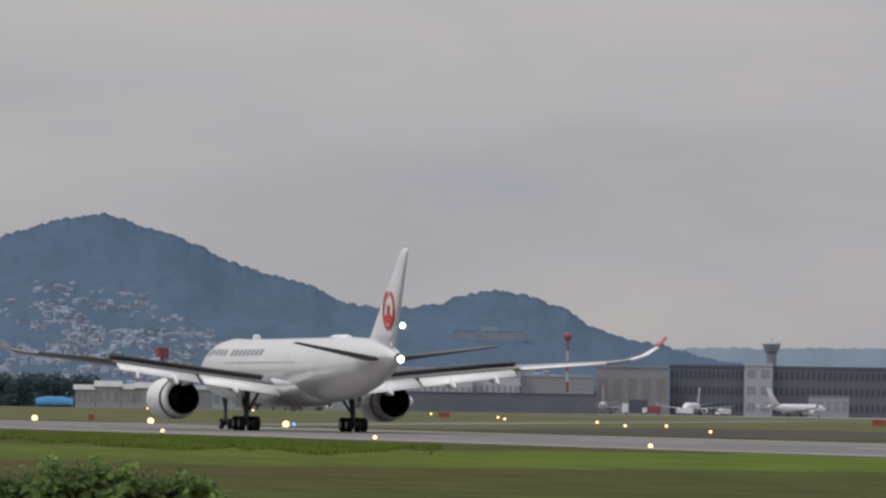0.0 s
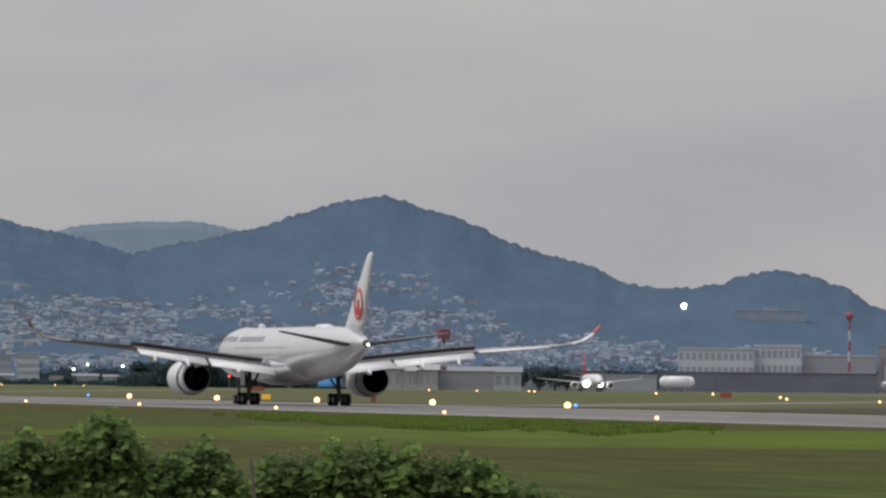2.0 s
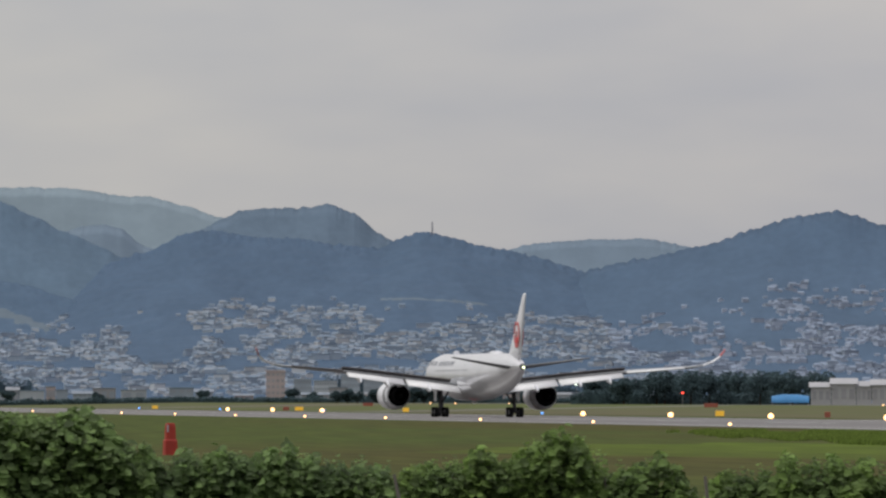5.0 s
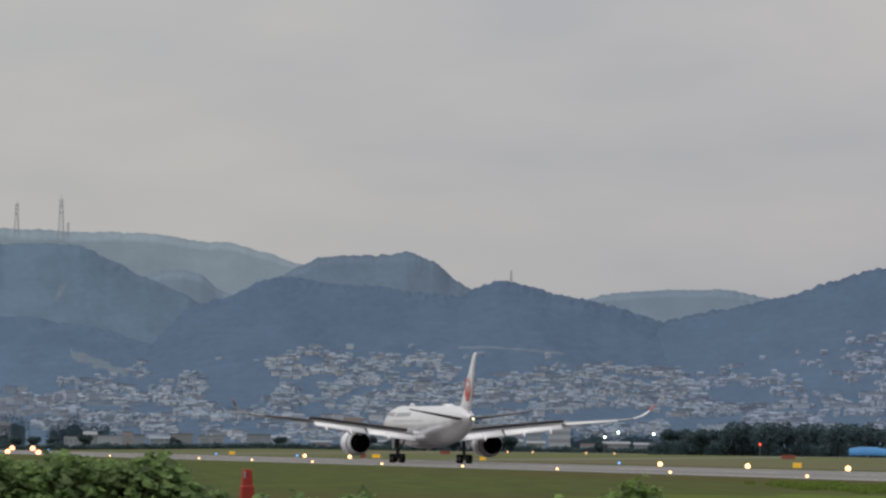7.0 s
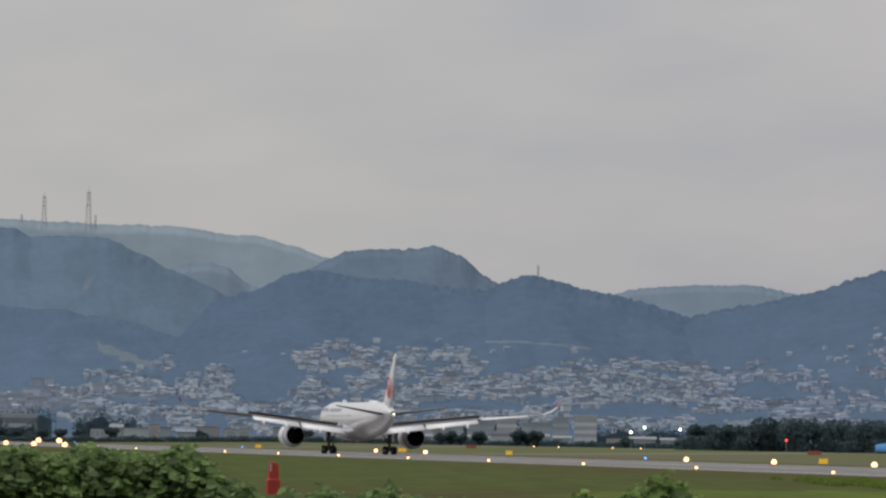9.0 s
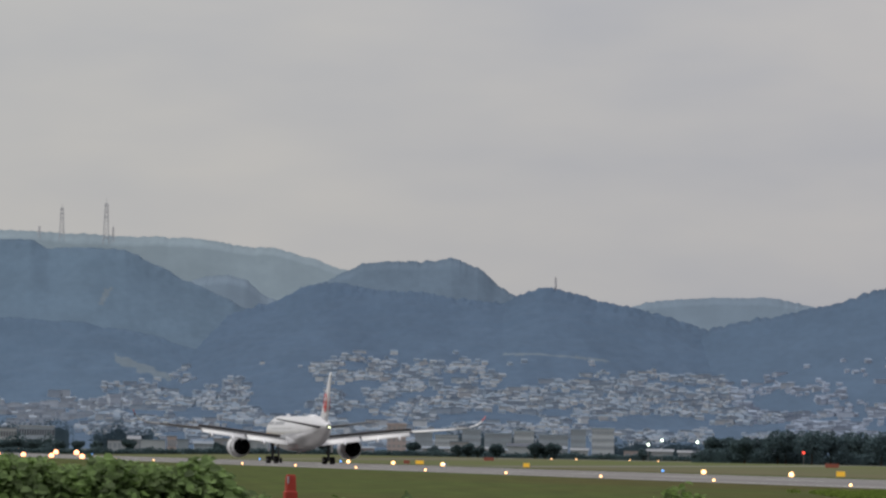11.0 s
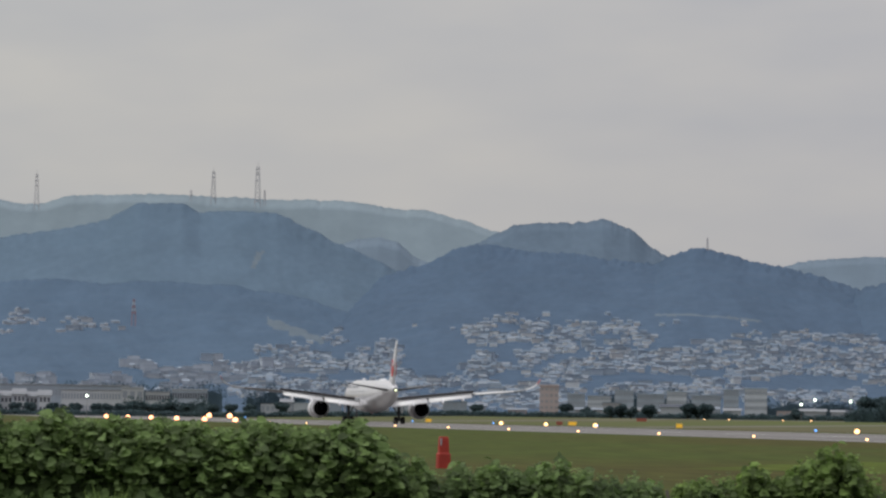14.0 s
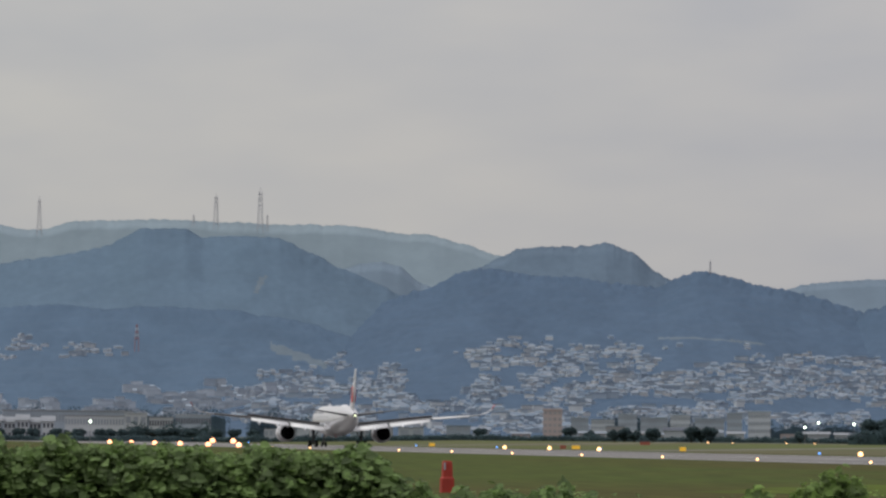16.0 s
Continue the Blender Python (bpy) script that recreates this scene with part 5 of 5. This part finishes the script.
# ---- marker post and undergrowth near the fence ----
def marker_post():
    d = 2.37 / 0.0094
    p = spot(145.3, d)
    ob = thing("marker_post", "faded orange-red tapered marker post in the grass", "post", (p.x, p.y, 0), turn=8)
    bm = bmesh.new()
    loft(bm, [[(w / 2 * sx, t / 2 * sy, z) for sx, sy in ((-1, -1), (1, -1), (1, 1), (-1, 1))] for z, w, t in ((-0.1, 0.56, 0.4), (0.62, 0.54, 0.38), (0.66, 0.44, 0.3), (1.22, 0.4, 0.26), (1.36, 0.34, 0.22))])
    bmesh.ops.bevel(bm, geom=list(bm.edges), offset=0.015, segments=1, affect="EDGES")
    part("shaft", bm, ORANGE, ob)
    bm = bmesh.new()
    box(bm, -0.15, -0.14, 0.98, 0.07, 0.03, 0.3)
    part("reflector", bm, BUILT, ob, "pale reflector strip")


marker_post()

TOPS = [(40, -4), (66.5, -1.5), (72.2, -2.2), (77.9, -0.6), (85.6, -1.3), (93.2, -2.2), (98, -3), (109.5, -3), (115, -3.2), (120, -1.8), (128.6, -2.7), (133.4, -3.2), (136.2, -5.8), (141, -9.3), (144.9, -11.5), (152.7, -10.6), (163.2, -10.1), (171.8, -10.8), (177.8, -11), (184.7, -13.5), (189.3, -11.3), (193, -11.2), (200.8, -11.2), (205.5, -10.6), (208.5, -7.2), (214.2, -6.9), (216.5, -9.5), (221.9, -12), (228.5, -11.6), (235.3, -15.4), (243.9, -12.6), (254.4, -11.3), (262, -11.3), (270, -12.5), (275, -14.6), (282, -17.5), (300, -25)]
NEAR = 88.0


def shrub(label, b0, b1, leaf, size, count, seed, group, sprawl=0.75):
    """A mound of overlapping leaves on stems, its crest uneven."""
    rnd = random.Random(seed)
    mid = (b0 + b1) / 2
    o = spot(mid, NEAR)
    ob = thing("shrub", label, "shrub", (o.x, o.y, 0), group)

    def crest_at(b):
        edge = min(1.0, max(0.0, min(b - b0 + 1.8, b1 + 1.8 - b) / 1.6))
        return max(0.2, high(ridge(TOPS, b) - (1.2 if size > 0.121 else 0.3), NEAR)) * (0.72 + 0.28 * edge)
    verts, faces = [], []
    for _ in range(count):
        b = rnd.uniform(b0 - 1.2, b1 + 1.2)
        top = crest_at(b) + (0.24 if size > 0.121 else 0.36) * noise.noise(Vector((b * 0.45, 7.7, 0))) + (0.2 if size > 0.121 else 0.24) * noise.noise(Vector((b * 1.6, 2.2, 4)))
        a = rnd.uniform(-0.25, 1.0) * math.pi * 0.62
        k = rnd.uniform(0.84, 1.03)
        dy = -sprawl * math.sin(a) * k * (1 + 0.4 * noise.noise(Vector((b * 0.7, a * 1.6, seed))))
        z = top * (0.42 + 0.58 * max(0.0, math.cos(a)) ** 0.7) * k if a > 0 else top * k * (0.9 + 0.1 * math.cos(a))
        if a > 1.2:
            z *= rnd.uniform(0.25, 1)
        if noise.noise(Vector((b * 1.3, z * 3.8, seed * 0.7))) < -0.2 and rnd.random() < 0.7:      # gaps between the sprays
            continue
        p = spot(b, NEAR + dy) - o
        p.z = z
        s = size * rnd.uniform(0.55, 1.6)
        droop = rnd.uniform(-0.55, 0.25)
        yaw = rnd.uniform(0, math.tau)
        out = Vector((math.cos(yaw), math.sin(yaw) - 0.5, droop)).normalized()
        nrm = Vector((rnd.uniform(-0.8, 0.8), -0.35 - 0.6 * math.sin(max(0, a)) + rnd.uniform(-0.6, 0.6), 0.7)).normalized()
        wid = out.cross(nrm).normalized()
        up = wid.cross(out)
        n = len(verts)
        fold = 0.16 * s
        verts += [p, p + out * s * 0.18 + wid * s * 0.42 + up * fold, p + out * s * 0.6 + wid * s * 0.40 + up * fold, p + out * s, p + out * s * 0.6 - wid * s * 0.40 + up * fold, p + out * s * 0.18 - wid * s * 0.42 + up * fold]
        faces += [(n, n + 1, n + 2, n + 3), (n, n + 3, n + 4, n + 5)]
    for _ in range(int((b1 - b0) * 1.3)):      # shoots above the mound
        b = rnd.uniform(b0, b1)
        q = spot(b, NEAR - rnd.uniform(0, 0.5)) - o
        rise = rnd.uniform(0.03, 0.14) if size > 0.121 else rnd.uniform(0.05, 0.2)
        z0 = crest_at(b) * 0.92
        tilt = rnd.uniform(-0.5, 0.5)
        for k in range(5):
            f = k / 4
            p = Vector((q.x + tilt * rise * f, q.y, z0 + (rise + 0.1) * f))
            for side in (-1, 1):
                out = Vector((side * rnd.uniform(0.5, 1), rnd.uniform(-0.7, 0.2), rnd.uniform(-0.3, 0.5))).normalized()
                wid = out.cross(Vector((rnd.uniform(-0.3, 0.3), -0.6, 0.8))).normalized()
                s = size * rnd.uniform(0.5, 0.95) * (1.1 - 0.5 * f)
                n = len(verts)
                verts += [p, p + out * s * 0.3 + wid * s * 0.4, p + out * s * 0.65 + wid * s * 0.36, p + out * s, p + out * s * 0.65 - wid * s * 0.36, p + out * s * 0.3 - wid * s * 0.4]
                faces += [(n, n + 1, n + 2, n + 3), (n, n + 3, n + 4, n + 5)]
    tagged(part("foliage", mesh("foliage", verts, faces, leaf), leaf, ob, "overlapping green leaves"), kind="stuff")
    # Added solid mound behind the leaves; its dark colour stands for inner shade.
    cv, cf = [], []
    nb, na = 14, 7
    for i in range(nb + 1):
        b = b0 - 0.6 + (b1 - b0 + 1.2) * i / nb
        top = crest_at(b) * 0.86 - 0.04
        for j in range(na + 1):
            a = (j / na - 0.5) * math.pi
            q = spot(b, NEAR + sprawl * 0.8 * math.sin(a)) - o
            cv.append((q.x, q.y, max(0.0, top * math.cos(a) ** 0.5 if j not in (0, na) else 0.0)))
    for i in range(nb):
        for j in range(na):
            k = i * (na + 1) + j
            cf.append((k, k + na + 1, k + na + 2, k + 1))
    part("undergrowth", mesh("undergrowth", cv, cf, INNER), INNER, ob, "solid inner mound, coloured dark for the shade between leaves")
    for k in range(4):
        bm = bmesh.new()
        b = rnd.uniform(b0, b1)
        q, r = spot(b, NEAR + rnd.uniform(-0.3, 0.3)) - o, spot(b + rnd.uniform(-1.5, 1.5), NEAR - 0.5) - o
        rod(bm, (q.x, q.y, -0.1), (r.x, r.y, crest_at(b) * 0.9), 0.02, 0.008, 5)
        part("stem", bm, STEM, ob)


VINE = "dense climbing vine with broad green leaves over the fence"
SCRUB = "leafy green scrub growing by the fence"
for i, (b0, b1) in enumerate(((52, 68), (68, 80), (80, 93), (93, 106), (106, 119), (119, 131), (131, 141))):
    shrub(VINE, b0, b1, LEAF, 0.125, 3700, 100 + i, "vine mounds by the fence", 0.95)
for i, (b0, b1) in enumerate(((141, 152), (151, 165), (164, 183), (186, 197), (196, 207), (206.5, 215), (214, 234), (237, 250), (249, 262), (261, 277), (276, 292))):
    shrub(SCRUB, b0, b1, LEAF if i < 3 else LEAF_DRY, 0.115, 2300, 200 + i, "scrub by the fence", 0.8)


def stake(b, e0, e1, b2, d, r):
    p, q = spot(b, d), spot(b2, d)
    ob = thing("stake", "grey weathered wooden stake leaning in the scrub", "stake", (p.x, p.y, 0), "stakes by the fence")
    bm = bmesh.new()
    rod(bm, (0, 0, -0.1), (q.x - p.x, q.y - p.y, high(e1, d)), r, r * 0.8, 7)
    part("pole", bm, STEM, ob)


for b, e1, b2 in ((186.5, -12.6, 183.2), (184.0, -16.6, 181.0), (237.6, -12.8, 235.9)):
    stake(b, 0, e1, b2, NEAR - 1.2, 0.032)


def blades(name, label, material, places, tall, wide, seed):
    """Grass tufts, three bent blades each."""
    rnd = random.Random(seed)
    verts, faces = [], []
    for x, y, z in places:
        for _ in range(3):
            a = rnd.uniform(0, math.tau)
            h = tall * rnd.uniform(0.6, 1.25)
            c, s = math.cos(a) * wide, math.sin(a) * wide
            lx, ly = rnd.uniform(-0.3, 0.3) * h, rnd.uniform(-0.3, 0.3) * h
            n = len(verts)
            verts += [(x - c, y - s, z), (x + c, y + s, z), (x + c * 0.7 + lx * 0.4, y + s * 0.7 + ly * 0.4, z + h * 0.6), (x + lx, y + ly, z + h)]
            faces += [(n, n + 1, n + 2), (n, n + 2, n + 3)]
    tagged(new(name, mesh(name, verts, faces, material)), label, "grass", kind="stuff")


rg = random.Random(9)
strip = []
while len(strip) < 34000:
    b = rg.uniform(222, 335)
    x = rg.uniform(78, 122)
    thick = min(1, (b - 222) / 30, max(0, 330 - b) / 60) * min(1, (x - 78) / 16, (122 - x) / 12) * (0.6 + 1.0 * noise.noise(Vector((b * 0.12, x * 0.05, 0))))
    if thick > 0.22 and rg.random() < thick ** 2:
        strip.append((x, x / math.tan(b / 1000), 0))
blades("tall_grass", "strip of tall dark green grass along the runway", TALLGRASS, strip, 0.22, 0.034, 5)
front = []
while len(front) < 1300:
    b, d = rg.uniform(55, 118), rg.uniform(78, 86)
    if rg.random() < 1.5 * noise.noise(Vector((b * 0.28, d * 0.3, 5))) + 0.3:
        front.append((*spot(b, d)[:2], -0.25 + 0.6 * noise.noise(Vector((b * 0.5, 1, 1)))))
blades("fence_grass", "long green grass before the scrub", LEAF_DRY, front, 1.0, 0.015, 6)
tall = []
while len(tall) < 1000:
    b, d = rg.uniform(118, 178), rg.uniform(79, 85)
    if rg.random() < (1.6 * noise.noise(Vector((b * 0.22, d * 0.3, 8))) + 0.45) * min(1, (178 - b) / 20):
        tall.append((*spot(b, d)[:2], 0.5 * noise.noise(Vector((b * 0.4, 3, 1)))))
blades("fence_grass", "tall pale green grass before the vine", LEAF_DRY, tall, 0.6, 0.014, 8)
low = [(p.x, p.y, 0) for p in (spot(rg.uniform(124, 290), rg.uniform(80, 87)) for _ in range(5200))]
blades("fence_grass", "long pale green grass among the scrub", LEAF_DRY, low, 0.62, 0.016, 7)


# ---- what moves ----
# seconds, the tail's place along the runway
ROLL = [(0, 517.2), (0.5, 546.4), (1, 575.3), (1.5, 604.0), (2, 631.6), (2.5, 659.2), (3, 687), (3.5, 714.6), (4, 741.6), (4.5, 767.5), (5.75, 829.5), (7, 889.2), (7.5, 914), (8, 938.4), (8.5, 963), (9, 987.6), (10.25, 1046.5), (11.5, 1101.2), (12, 1122), (12.5, 1141.8), (13, 1160.2), (13.5, 1178.2), (14, 1196), (14.5, 1213.8), (15, 1231.4), (15.5, 1248.8), (16, 1265.7)]


# seconds, the nose's swing to the left of the runway's direction, in degrees
SWING = [(0, -1.4), (1, -0.9), (2, -0.5), (3, -0.7), (4.5, -1.1), (5.75, -0.3), (7, 0.45), (8.5, 0.35), (10.25, 0.2), (12.5, 0.0), (14.5, -0.45), (16, -1.1)]


def turn_lamp(lamp, at, flashes):
    """One quick turn of the lamp at each flash; between them its lens faces ahead."""
    rows = []
    for f in flashes:
        for k in range(-3, 4):
            if f + k / 30 >= 0:
                rows.append((f + k / 30, pose(*at, 0, 0, 180 + k * 60)))
    if rows[0][0] > 0:
        rows.insert(0, (0, pose(*at, 0, 0, 0)))
    rows = [(t, m @ pose(0, 0, 0, 0, 0, 180)) for t, m in rows]
    rows.append((16, pose(*at, 0, 0, 180)))
    walk(lamp, rows)


def motions():
    walk(JET, [(t, pose(161, y * 0.9764, 0.012, 0, 0, ridge(SWING, t))) for t, y in ROLL])
    turn_lamp(STROBE, (0, -0.3, 6.75), (0.0, 1.5, 8.5))
    for lamp, at in BEACONS:
        turn_lamp(lamp, at, (0.7, 9.2, 12.0, 13.4))
    taxi = [(0, 292.3, 1520), (1, 292.2, 1517), (2, 292.1, 1513), (3, 291.7, 1509), (8, 291.5, 1490), (16, 291.0, 1460)]
    walk(TAXI_JET, [(t, pose(*spot(b, d, RISE + 0.012), 0, 0, 171)) for t, b, d in taxi])


motions()
